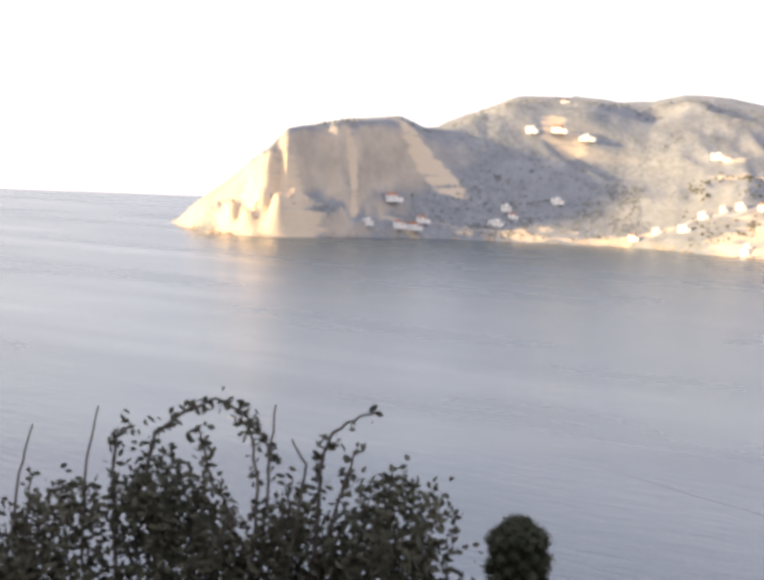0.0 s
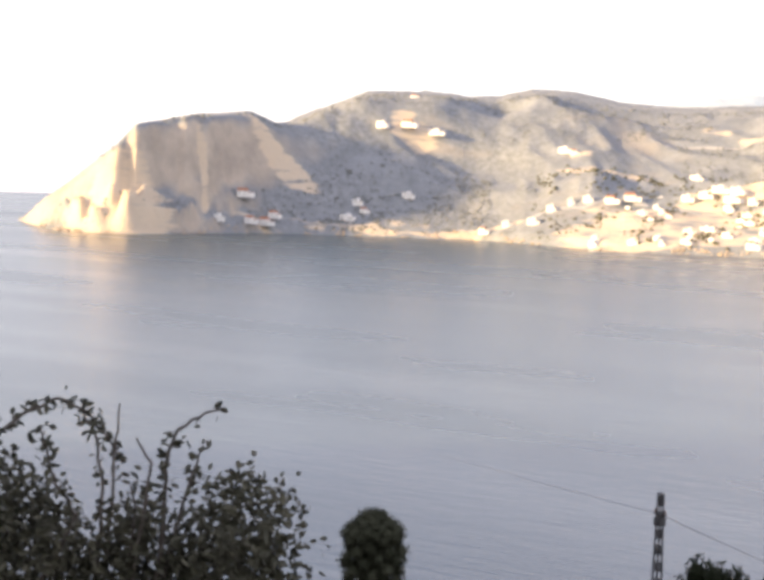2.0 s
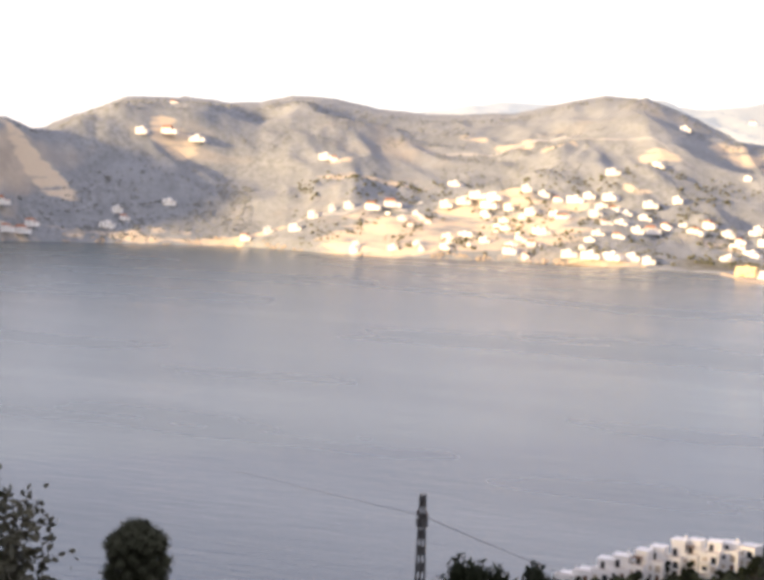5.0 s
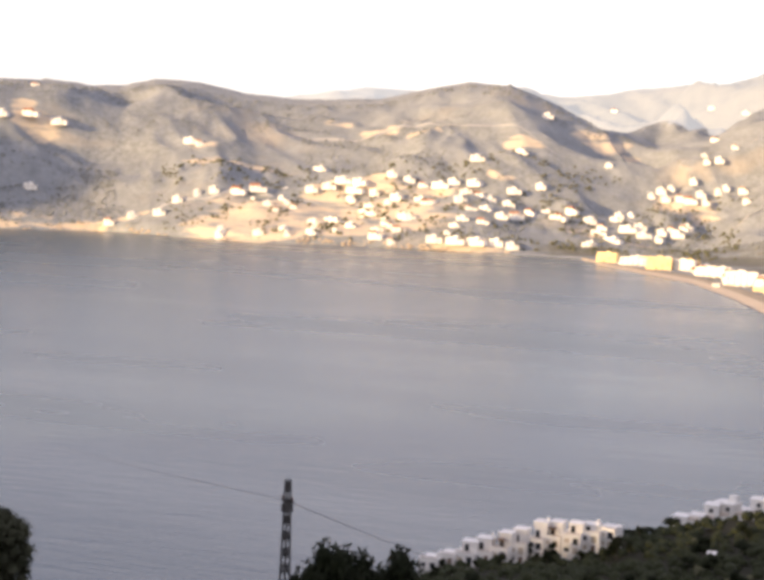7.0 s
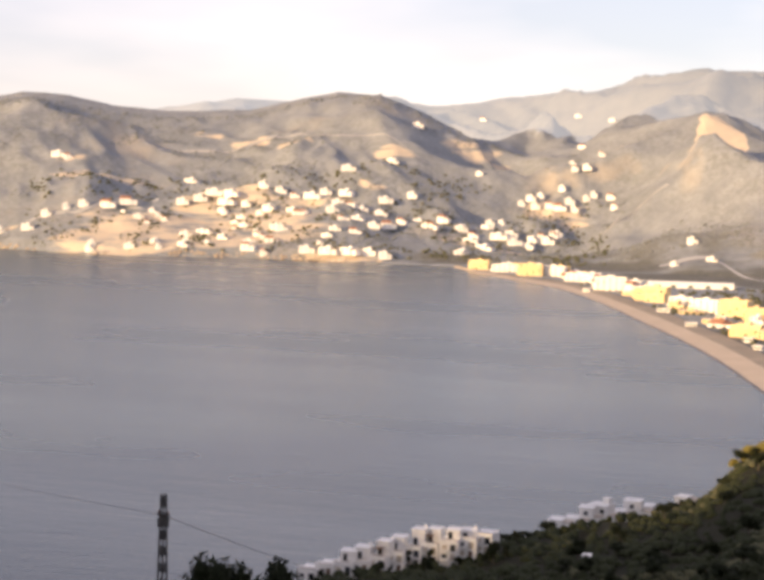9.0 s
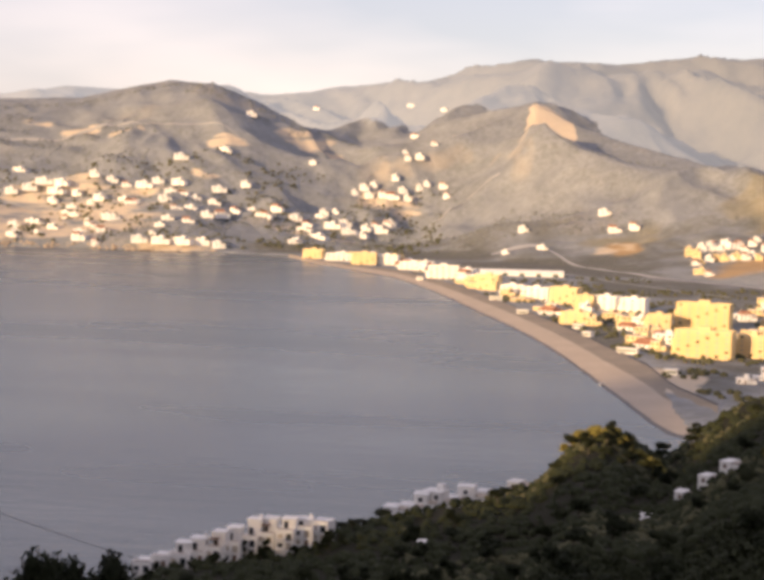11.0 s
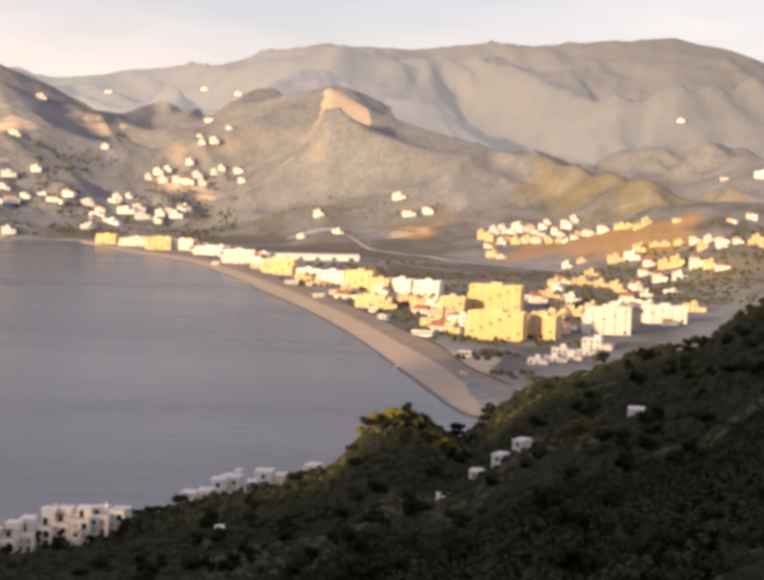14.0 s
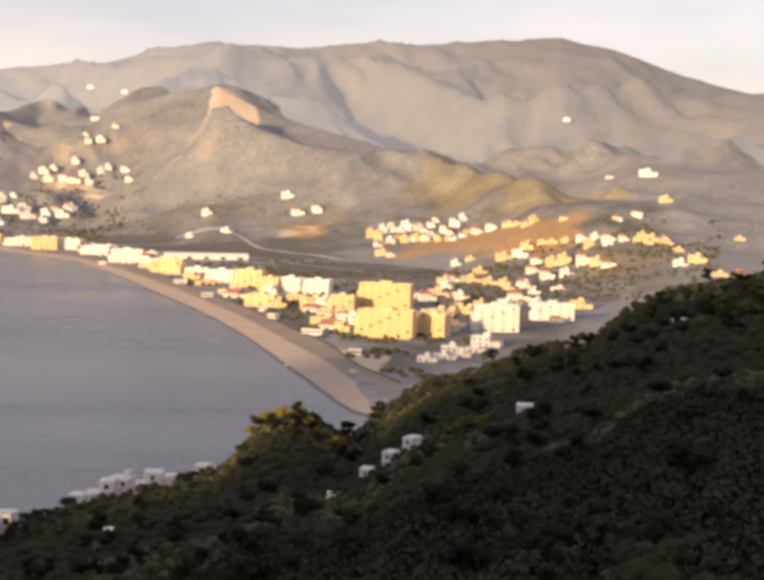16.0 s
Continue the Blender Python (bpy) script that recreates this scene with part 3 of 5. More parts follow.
def opening(parent, x, y, z, w, h, side, wallmat, pane=None, far=False):
    """A window: dark glass set in a projecting surround, with a sill; side F front, L left, R right."""
    def at(u0, u1, d0, d1, z0, z1):
        if side == "F":
            return (x + u0, x + u1, y - d1, y - d0, z0, z1)
        if side == "L":
            return (x - d1, x - d0, y + u0, y + u1, z0, z1)
        return (x + d0, x + d1, y + u0, y + u1, z0, z1)
    win = one_box("window", at(-w / 2, w / 2, -0.1, 0.04, z, z + h), pane or M_GLASS, parent)
    if far:
        return win
    bm = bmesh.new()
    for u0, u1, z0, z1 in ((-w / 2 - 0.18, -w / 2, z - 0.1, z + h + 0.18), (w / 2, w / 2 + 0.18, z - 0.1, z + h + 0.18), (-w / 2, w / 2, z + h, z + h + 0.18)):
        box(bm, *at(u0, u1, -0.05, 0.12, z0, z1))
    part("window_frame", bm, wallmat, win)
    return win


def villa(w, storeys, style, far):
    """A Mediterranean house: main block, lower wing, flat parapet or tiled roof, porch, windows and door."""
    wall = M_WALLS[(0, 0, 0, 1)[style % 4]]
    h, d = 3.1 * storeys, max(7.0, 0.62 * w)
    e = new("house")
    bm = bmesh.new()
    main = 0.64 * w
    x0 = -w / 2
    box(bm, x0, x0 + main, -d / 2, d / 2, -5, h)
    wing = max(3.0, h - 3.1) if storeys > 1 else h - 0.5
    box(bm, x0 + main - 0.05, w / 2, -d / 2 + 1.4, d / 2 - 0.6, -5, wing)
    part("wall", bm, wall, e)
    if style % 3 == 1:
        bm = bmesh.new()
        o, rise = 0.45, 0.26 * d
        a, b = x0 - o, x0 + main + o
        v = [bm.verts.new(p) for p in ((a, -d / 2 - o, h), (b, -d / 2 - o, h), (b, d / 2 + o, h), (a, d / 2 + o, h), (a + 1.6, 0, h + rise), (b - 1.6, 0, h + rise),
                                       (a, -d / 2 - o, h - 0.2), (b, -d / 2 - o, h - 0.2), (b, d / 2 + o, h - 0.2), (a, d / 2 + o, h - 0.2))]
        for f in ((0, 1, 5, 4), (1, 2, 5), (2, 3, 4, 5), (3, 0, 4), (6, 7, 1, 0), (7, 8, 2, 1), (8, 9, 3, 2), (9, 6, 0, 3), (9, 8, 7, 6)):
            bm.faces.new([v[i] for i in f])
        part("roof", bm, M_TILE, e, "clay tile hipped roof")
        one_box("chimney", (x0 + 1.4, x0 + 2.1, 0.6, 1.3, h, h + rise + 0.9), wall, e)
    else:
        bm = bmesh.new()
        box(bm, x0 - 0.15, x0 + main + 0.15, -d / 2 - 0.15, d / 2 + 0.15, h + 0.004, h + 0.55)
        part("roof", bm, M_SLAB if style % 2 else wall, e, "flat roof with parapet")
        if w >= 12:
            one_box("stair_head", (x0 + main * 0.55, x0 + main * 0.9, 0.0, d * 0.4, h + 0.55, h + 2.7), wall, e)
    one_box("wing_roof", (x0 + main + 0.16, w / 2 + 0.15, -d / 2 + 1.25, d / 2 - 0.45, wing + 0.004, wing + 0.4), M_TILE if style % 3 == 1 else M_SLAB, e)
    n = max(1, int(main / (7.0 if far else 3.4)))
    for f in range(storeys):
        for k in range(n):
            if f == 0 and k == n - 1:
                continue
            opening(e, x0 + main * (k + 0.5) / n, -d / 2, 3.1 * f + 0.9, 1.5, 1.5, "F", wall, far=far)
        opening(e, x0, -d / 6, 3.1 * f + 0.9, 1.3, 1.4, "L", wall, far=far)
    one_box("door", (x0 + main * (n - 0.5) / n - 0.55, x0 + main * (n - 0.5) / n + 0.55, -d / 2 - 0.06, -d / 2 + 0.05, 0.0, 2.15), M_DOOR, e)
    if style % 2 == 0 and w >= 14:
        pb = bmesh.new()
        px0, px1, py = x0 + main + 0.1, w / 2, -d / 2 - 1.2
        box(pb, px0, px1, py, -d / 2 + 1.38, 2.6, 2.85)
        for px in (px0 + 0.05, px1 - 0.45):
            box(pb, px, px + 0.4, py + 0.02, py + 0.42, -5, 2.6)
        part("porch", pb, wall, e)
    return e


def block(w, storeys, style):
    """A flat block of holiday apartments with balconies on every floor."""
    wall = M_WALLS[(1, 0, 1, 2)[style % 4]]
    h, d = 3.0 * storeys + 0.4, 13.0
    e = new("apartment_block")
    bm = bmesh.new()
    box(bm, -w / 2, w / 2, -d / 2, d / 2, -3, h)
    box(bm, -w / 2 - 2.2, -w / 2 + 0.05, -d / 2 + 2.5, d / 2 - 1.0, -3, h - 3.0 * (1 + style % 2))
    part("wall", bm, wall, e)
    bm = bmesh.new()
    for x0, x1, y0, y1 in ((-w / 2 - 0.1, w / 2 + 0.1, -d / 2 - 0.1, -d / 2 + 0.2), (-w / 2 - 0.1, w / 2 + 0.1, d / 2 - 0.2, d / 2 + 0.1), (-w / 2 - 0.1, -w / 2 + 0.2, -d / 2 + 0.2, d / 2 - 0.2), (w / 2 - 0.2, w / 2 + 0.1, -d / 2 + 0.2, d / 2 - 0.2)):
        box(bm, x0, x1, y0, y1, h + 0.004, h + 0.9)
    part("parapet", bm, wall, e)
    one_box("roof", (-w / 2 + 0.2, w / 2 - 0.2, -d / 2 + 0.2, d / 2 - 0.2, h + 0.005, h + 0.12), M_SLAB, e)
    one_box("stair_head", (-w * 0.12, w * 0.1, -1, 3.5, h + 0.12, h + 2.9), wall, e)
    bays = max(2, int(w / 6.5))
    for f in range(storeys):
        z = 3.0 * f + 0.4
        for k in range(bays):
            x = -w / 2 + w * (k + 0.5) / bays
            opening(e, x, -d / 2, z + 0.15, 2.2, 2.1, "F", wall, M_BLIND if (f * 7 + k * 3 + style) % 5 else M_GLASS)
            if f:
                bm = bmesh.new()
                bw = w / bays * 0.42
                box(bm, x - bw, x + bw, -d / 2 - 1.35, -d / 2, z - 0.18, z)
                box(bm, x - bw, x + bw, -d / 2 - 1.35, -d / 2 - 1.23, z, z + 0.95)
                part("balcony", bm, wall, e)
        if f < storeys - 1 - style % 2:
            opening(e, -w / 2 - 2.2, 0.8, z + 0.8, 1.4, 1.3, "L", wall)
        else:
            opening(e, -w / 2, 0, z + 0.8, 1.4, 1.3, "L", wall)
    return e


HOUSE_LABELS = {0: "white rendered house with flat parapet roof on the hillside", 1: "white villa with clay tile roof on the hillside",
                2: "white flat-roofed villa with porch above the bay", 3: "cream rendered house with flat roof and door"}


def put_house(a, r, w, h, turn, near_blocks=False, group="", white=False):
    x, y, _ = polar(a, r, 0)
    w, storeys = max(6 if white else 10, 2 * round(w / 2) if white else 4 * round(w / 4)), max(1, min(7, round(h * 0.8 / 3.1)))
    far = r > 2300
    storeys = min(storeys, 2) if far and not near_blocks and not 39 < a < 45 else storeys
    if near_blocks and storeys >= 3:
        w, style = max(16, w), RNG.randrange(4)
        style = 1 if r > 1850 and style != 2 else style
        key = ("block", w, storeys, style)
    else:
        storeys, style = min(storeys, 4), RNG.choice((0, 2)) if white else RNG.randrange(4)
        style = 0 if style == 3 and far else style if far or white else (3, 1, 2, 3)[style]
        key = ("villa", w, storeys, style, far)
    d = 0.35 * w
    foot = [ground_at(x + dx, y + dy) for dx in (-d, d) for dy in (-d, d)]
    z = max(float(max(foot)) - (2.6 if white else 1.5), float(min(foot)) - (1.2 if white else -0.3), 2.6)
    m = pose(x, y, z, 0, 0, -a + turn)
    if key in DESIGNS:
        e = copy_thing(DESIGNS[key], m)
    else:
        e = DESIGNS[key] = block(w, storeys, style) if key[0] == "block" else villa(w, storeys, style, far)
        e.matrix_basis = m
    if key[0] == "block":
        tagged(e, "%s apartment block with balconies behind the beach" % ("cream", "white", "cream", "ochre")[style], "apartment block", group)
    else:
        tagged(e, HOUSE_LABELS[style % 4], "house", group)
    return e


# ---- the settlements: azimuth, distance, width, height ----
CAPE = [(6.05, 2974, 36, 20), (7.02, 2982, 36, 12), (5.08, 2958, 27, 12), (11.58, 2966, 31, 11), (11.91, 2958, 22, 9), (4.29, 2766, 22, 10), (4.56, 2750, 20, 8),
    (6.09, 2790, 25, 11), (3.97, 2726, 28, 11), (9.63, 2694, 18, 10), (10.55, 2678, 24, 12), (0.54, 2646, 27, 12), (1.07, 2662, 32, 10), (8.82, 2686, 18, 10),
    (12.76, 2542, 17, 9), (0.31, 2686, 33, 10), (1.37, 2694, 23, 7), (-0.59, 2614, 21, 9), (6.18, 3078, 19, 6)]
WEST_TOP = [(11.18, 2718, 21, 15), (11.86, 2726, 15, 10), (12.45, 2726, 21, 18), (13.31, 2726, 30, 17), (14.0, 2734, 33, 20), (16.21, 2910, 30, 19), (15.9, 2750, 25, 20),
    (16.5, 2758, 30, 20), (17.01, 2774, 34, 20), (17.62, 2766, 30, 20), (18.15, 2742, 20, 10), (17.46, 2750, 33, 18), (18.74, 2782, 22, 11), (19.34, 2790, 24, 11),
    (20.48, 2758, 33, 18), (20.94, 2798, 24, 13), (21.69, 2782, 32, 20), (21.19, 2686, 24, 18), (21.3, 2582, 27, 20), (18.94, 2718, 23, 10)]
WEST_LOW = [(16.02, 2590, 27, 16), (17.33, 2566, 19, 17), (18.53, 2598, 17, 16), (15.95, 2518, 18, 10), (14.99, 2534, 15, 8), (18.21, 2502, 26, 12), (18.78, 2486, 17, 9),
    (20.31, 2478, 30, 8), (21.09, 2470, 36, 17), (21.87, 2470, 34, 14), (22.56, 2478, 26, 17), (23.09, 2478, 26, 10), (23.08, 2766, 28, 10), (22.92, 2694, 24, 8),
    (22.68, 2630, 25, 15), (23.21, 2662, 32, 12), (23.68, 2694, 21, 14), (24.75, 2670, 24, 12), (25.17, 2718, 23, 13), (16.8, 2606, 24, 13), (12.68, 2534, 14, 8),
    (14.06, 2518, 20, 6)]
HEAD_OF_BAY = [(25.79, 2702, 23, 10), (26.14, 2654, 29, 12), (26.72, 2734, 23, 10), (27.22, 2822, 14, 9), (26.67, 2606, 36, 12), (27.68, 2702, 29, 13), (28.19, 2710, 23, 8),
    (28.86, 2742, 28, 8), (29.1, 2774, 22, 10), (24.02, 2798, 22, 9), (24.16, 3166, 25, 11), (21.73, 2862, 28, 10), (23.35, 2918, 18, 8), (25.74, 2534, 21, 7),
    (26.37, 2950, 16, 6)]
VILLAGE = [(27.89, 2894, 16, 10), (28.23, 2910, 18, 10), (28.57, 2926, 16, 11), (28.4, 2894, 19, 9), (28.91, 2894, 19, 12), (29.25, 2894, 30, 18), (29.59, 2918, 18, 11),
    (29.33, 2942, 14, 8), (29.76, 2902, 19, 10), (30.19, 2934, 16, 11), (30.44, 2942, 14, 9), (31.04, 2942, 18, 12), (31.17, 2894, 16, 13), (30.17, 2982, 20, 15),
    (29.74, 2974, 16, 9), (29.65, 2990, 14, 8), (30.67, 3014, 16, 8)]
VALLEY = [(25.14, 2718, 21, 13), (24.56, 2670, 18, 10), (25.89, 2710, 16, 8), (26.23, 2694, 20, 10), (26.81, 2814, 19, 9), (27.15, 2702, 36, 10), (27.57, 2726, 25, 8),
    (28.34, 2734, 20, 8), (28.68, 2750, 22, 8), (29.18, 2782, 24, 9), (33.32, 2390, 14, 11), (34.62, 2406, 22, 7), (33.91, 2502, 21, 8), (36.75, 2574, 27, 7),
    (37.12, 2494, 23, 9), (37.81, 2502, 18, 8), (25.9, 2550, 19, 7), (46.58, 2030, 11, 5), (48.42, 1998, 12, 6), (49.08, 2022, 13, 6), (49.44, 2550, 31, 11),
    (50.04, 2150, 17, 9), (48.11, 2542, 15, 5)]
HILL_TOWN = [(39.74, 2278, 17, 20), (40.17, 2310, 15, 18), (40.6, 2334, 17, 14), (41.03, 2326, 18, 16), (41.46, 2334, 17, 13), (41.89, 2342, 16, 11), (42.33, 2310, 17, 13),
    (42.75, 2334, 18, 13), (40.01, 2190, 16, 10), (40.44, 2222, 17, 14), (40.96, 2230, 16, 13), (41.39, 2238, 19, 12), (41.91, 2246, 18, 13), (42.51, 2222, 16, 11),
    (43.02, 2246, 15, 9), (40.2, 2094, 25, 8), (43.45, 2254, 14, 7), (43.96, 2222, 13, 7), (44.64, 2086, 18, 6), (45.23, 2046, 16, 6)]
EAST = [(42.8, 1934, 14, 10), (43.31, 1950, 17, 6), (43.67, 1822, 22, 8), (44.51, 1910, 23, 7), (45.11, 1910, 25, 7), (45.35, 1934, 21, 8), (45.85, 1942, 16, 6),
    (46.19, 1942, 15, 6), (45.71, 1854, 20, 11), (46.22, 1814, 22, 15), (46.64, 1814, 22, 12), (46.07, 1742, 21, 13), (46.74, 1750, 21, 10), (45.55, 1790, 18, 9),
    (47.31, 1782, 18, 12), (47.82, 1766, 21, 8), (44.72, 1598, 15, 11), (44.03, 1678, 18, 7), (45.32, 1638, 20, 8)]
EAST_EDGE = [(47.2, 1934, 15, 7), (47.7, 1918, 17, 8), (48.2, 1854, 18, 8), (48.7, 1846, 17, 7), (49.2, 1838, 17, 11), (49.69, 1846, 20, 12), (50.15, 1870, 17, 9),
    (46.69, 1942, 14, 6), (49.35, 1870, 17, 9), (48.24, 1750, 21, 5)]
EAST_FAR = [(49.52, 1838, 19, 9), (50.2, 1838, 19, 10), (50.62, 1774, 16, 6), (51.31, 1694, 23, 10), (50.73, 1678, 20, 8), (52.08, 1598, 19, 6), (52.83, 1590, 19, 9),
    (47.49, 1854, 15, 7), (48.17, 1838, 16, 6), (48.47, 1998, 15, 5), (49.15, 2022, 13, 5), (49.44, 2550, 34, 9), (50.13, 2150, 22, 8), (52.69, 1878, 17, 5)]
SEAFRONT = [(26.5, 2294, 28, 14), (27.39, 2246, 36, 13), (28.31, 2166, 30, 20), (29.12, 2174, 33, 17), (30.07, 2070, 36, 12), (31.14, 1902, 36, 20), (32.0, 1950, 20, 13),
    (32.75, 1782, 27, 16), (33.62, 1670, 25, 12), (34.49, 1598, 29, 16), (35.5, 1566, 27, 18), (36.2, 1510, 12, 15), (36.97, 1510, 26, 14), (37.91, 1494, 24, 14),
    (38.8, 1318, 20, 14), (38.67, 1230, 22, 8)]

for district, places in (("houses on the cape", CAPE), ("houses on the western slope", WEST_TOP), ("houses above the western shore", WEST_LOW), ("houses at the head of the bay", HEAD_OF_BAY),
                         ("houses of the upper village", VILLAGE), ("houses in the valley", VALLEY), ("houses of the hill town", HILL_TOWN), ("houses of the eastern quarter", EAST),
                         ("houses at the edge of town", EAST_EDGE + EAST_FAR)):
    for a, r, w, h in places:
        put_house(a, r, 0.8 * w, 0.85 * h, RNG.uniform(-32, 12), group=district)
for a, r, w, h in ((26.46, 4082, 18, 4), (29.79, 4034, 16, 4), (30.98, 3953, 16, 4), (46.55, 3722, 18, 4), (29.98, 3233, 14, 4), (23.22, 2930, 14, 4)):
    put_house(a, r, w, h, RNG.uniform(-30, 10), group="lone houses high in the hills")
for a, r, w, h in SEAFRONT:
    put_house(a, r, w, h, RNG.uniform(-30, -5), True, "apartment blocks along the seafront")
# the tall blocks at the near end of the beach
for a, r, w, h, turn in ((40.35, 1340, 44, 27, -14), (40.4, 1122, 42, 23, -14), (42.1, 1140, 20, 18, -20), (44.3, 1190, 34, 24, 10), (46.3, 1300, 32, 14, 15), (44.0, 1085, 20, 9, -10)):
    put_house(a, r, w, h, turn, True, "apartment blocks at the near end of the beach")


for a, r, w, turn in ((41.9, 985, 12, -8), (42.5, 1000, 14, 4), (43.1, 1015, 12, -12), (42.8, 1050, 16, 0), (43.6, 1045, 12, 8)):
    put_house(a, r, w, 4, turn, white=True, group="low white houses at the foot of the blocks")

# ---- more houses packed into the hill town ----
for a, r, w, h in HILL_TOWN:
    put_house(a + RNG.uniform(0.12, 0.3), r + RNG.uniform(-24, 24), RNG.choice((10, 12)), h * RNG.uniform(0.6, 1.0), RNG.uniform(-25, 25), group="houses of the hill town")

# ---- more of the town: the second rows, sheds, beach huts ----
for k in range(64):
    a = RNG.uniform(27.5, 39.2)
    r = float(far_coast(np.array([a]))[0] + beach_width(a)) + RNG.uniform(75, 190) * (1.0 if a < 36 else 1.5)
    put_house(a, r, RNG.choice((12, 16, 20, 24)), RNG.choice((5, 7, 9, 12)), RNG.uniform(-40, 5), RNG.random() < 0.4, "town houses behind the seafront")
for k in range(34):
    a, r = RNG.uniform(41.5, 47.5), RNG.uniform(1180, 1720)
    put_house(a, r, RNG.choice((12, 16, 20)), RNG.choice((5, 7, 9)), RNG.uniform(-40, 15), False, "town houses of the eastern quarter")


for k in range(44):
    a, r = RNG.triangular(12, 25, 18.5), RNG.uniform(2500, 2800)
    put_house(a, r, RNG.choice((10, 12, 16, 20)), RNG.choice((4, 6, 8)), RNG.uniform(-32, 12), group="small houses on the western slope")


def shed(w, d, h):
    e = new("warehouse")
    one_box("wall", (-w / 2, w / 2, -d / 2, d / 2, -3, h), M_WALLS[0], e)
    bm = bmesh.new()
    o = 0.5
    v = [bm.verts.new(p) for p in ((-w / 2 - o, -d / 2 - o, h + 0.01), (w / 2 + o, -d / 2 - o, h + 0.01), (w / 2 + o, d / 2 + o, h + 0.01), (-w / 2 - o, d / 2 + o, h + 0.01), (-w / 2 - o, 0, h + 2.6), (w / 2 + o, 0, h + 2.6))]
    for f in ((0, 1, 5, 4), (2, 3, 4, 5), (1, 2, 5), (3, 0, 4), (3, 2, 1, 0)):
        bm.faces.new([v[i] for i in f])
    part("roof", bm, M_WALLS[0], e, "long white pitched roof")
    for k in range(5):
        one_box("door", (-w / 2 + w * (k + 0.35) / 5, -w / 2 + w * (k + 0.65) / 5, -d / 2 - 0.08, -d / 2 + 0.02, 0, 3.4), M_SHUT, e)
    return tagged(e, "long low warehouse with a white roof behind the town", "warehouse")


x, y, _ = polar(33.9, 2010, 0)
shed(104, 16, 5).matrix_basis = pose(x, y, float(ground_at(x, y)) + 0.2, 0, 0, -33.9 + 4)


def beach_hut(w):
    e = new("beach_hut")
    one_box("wall", (-w / 2, w / 2, -2.5, 2.5, -1, 3.0), M_WALLS[0], e)
    one_box("roof", (-w / 2 - 0.9, w / 2 + 0.9, -3.6, 3.3, 3.004, 3.35), M_WALLS[0], e, "flat white overhanging roof")
    for px in (-w / 2 - 0.6, 0.0, w / 2 + 0.4):
        one_box("post", (px, px + 0.2, -3.5, -3.3, -1, 3.0), M_WALLS[0], e)
    one_box("counter", (-w / 2 + 0.4, w / 2 - 0.4, -2.56, -2.49, 0.9, 2.2), M_SHUT, e)
    return e


for a, r, w in ((30.33, 1880, 9), (33.02, 1590, 12), (33.98, 1436, 9), (35.99, 1305, 7), (36.35, 1240, 7), (37.76, 1128, 14), (35.02, 1520, 8), (39.3, 1010, 7)):
    rc = float(far_coast(np.array([a]))[0])
    r = min(r, rc + float(beach_width(a)) + 2) if r < rc + 70 else r
    x, y, _ = polar(a, r, 0)
    hut = beach_hut(w)
    hut.matrix_basis = pose(x, y, max(beach_z(a, r), float(ground_at(x, y))), 0, 0, -a + RNG.uniform(-40, 0))
    tagged(hut, "small white beach bar standing on the sand", "beach hut", "beach huts")

def rowing_boat():
    e = new("boat")
    bm = bmesh.new()
    rings = []
    for x, half, keel, top in ((-2.4, 0.55, 0.12, 0.75), (-1.2, 0.85, 0.02, 0.7), (0.4, 0.9, 0.0, 0.7), (1.7, 0.6, 0.08, 0.78), (2.6, 0.05, 0.35, 0.95)):
        rings.append([bm.verts.new(p) for p in ((x, -half, top), (x, -0.6 * half, keel + 0.12), (x, 0, keel), (x, 0.6 * half, keel + 0.12), (x, half, top))])
    for p, q in zip(rings, rings[1:]):
        for k in range(4):
            bm.faces.new((p[k], p[k + 1], q[k + 1], q[k]))
    bm.faces.new(rings[0])
    part("hull", bm, M_WALLS[0], e)
    for x in (-1.1, 0.5):
        one_box("bench", (x, x + 0.3, -0.78, 0.78, 0.45, 0.5), M_DOOR, e)
    return tagged(e, "small white rowing boat drawn up at the waterline", "boat")


x, y, _ = polar(36.86, 966, 0)
rowing_boat().matrix_basis = pose(x, y, beach_z(36.86, 966) + 0.05, 0, 0, 30)

# ---- the white terraces on the near shore ----
NEAR_HOMES = [(21.1, 462), (21.9, 470), (22.7, 476), (23.6, 482), (24.5, 488), (25.4, 492), (26.2, 494), (27.0, 496), (23.0, 452), (24.0, 458), (24.9, 462), (25.8, 466), (26.6, 470), (20.9, 448), (22.0, 448)]


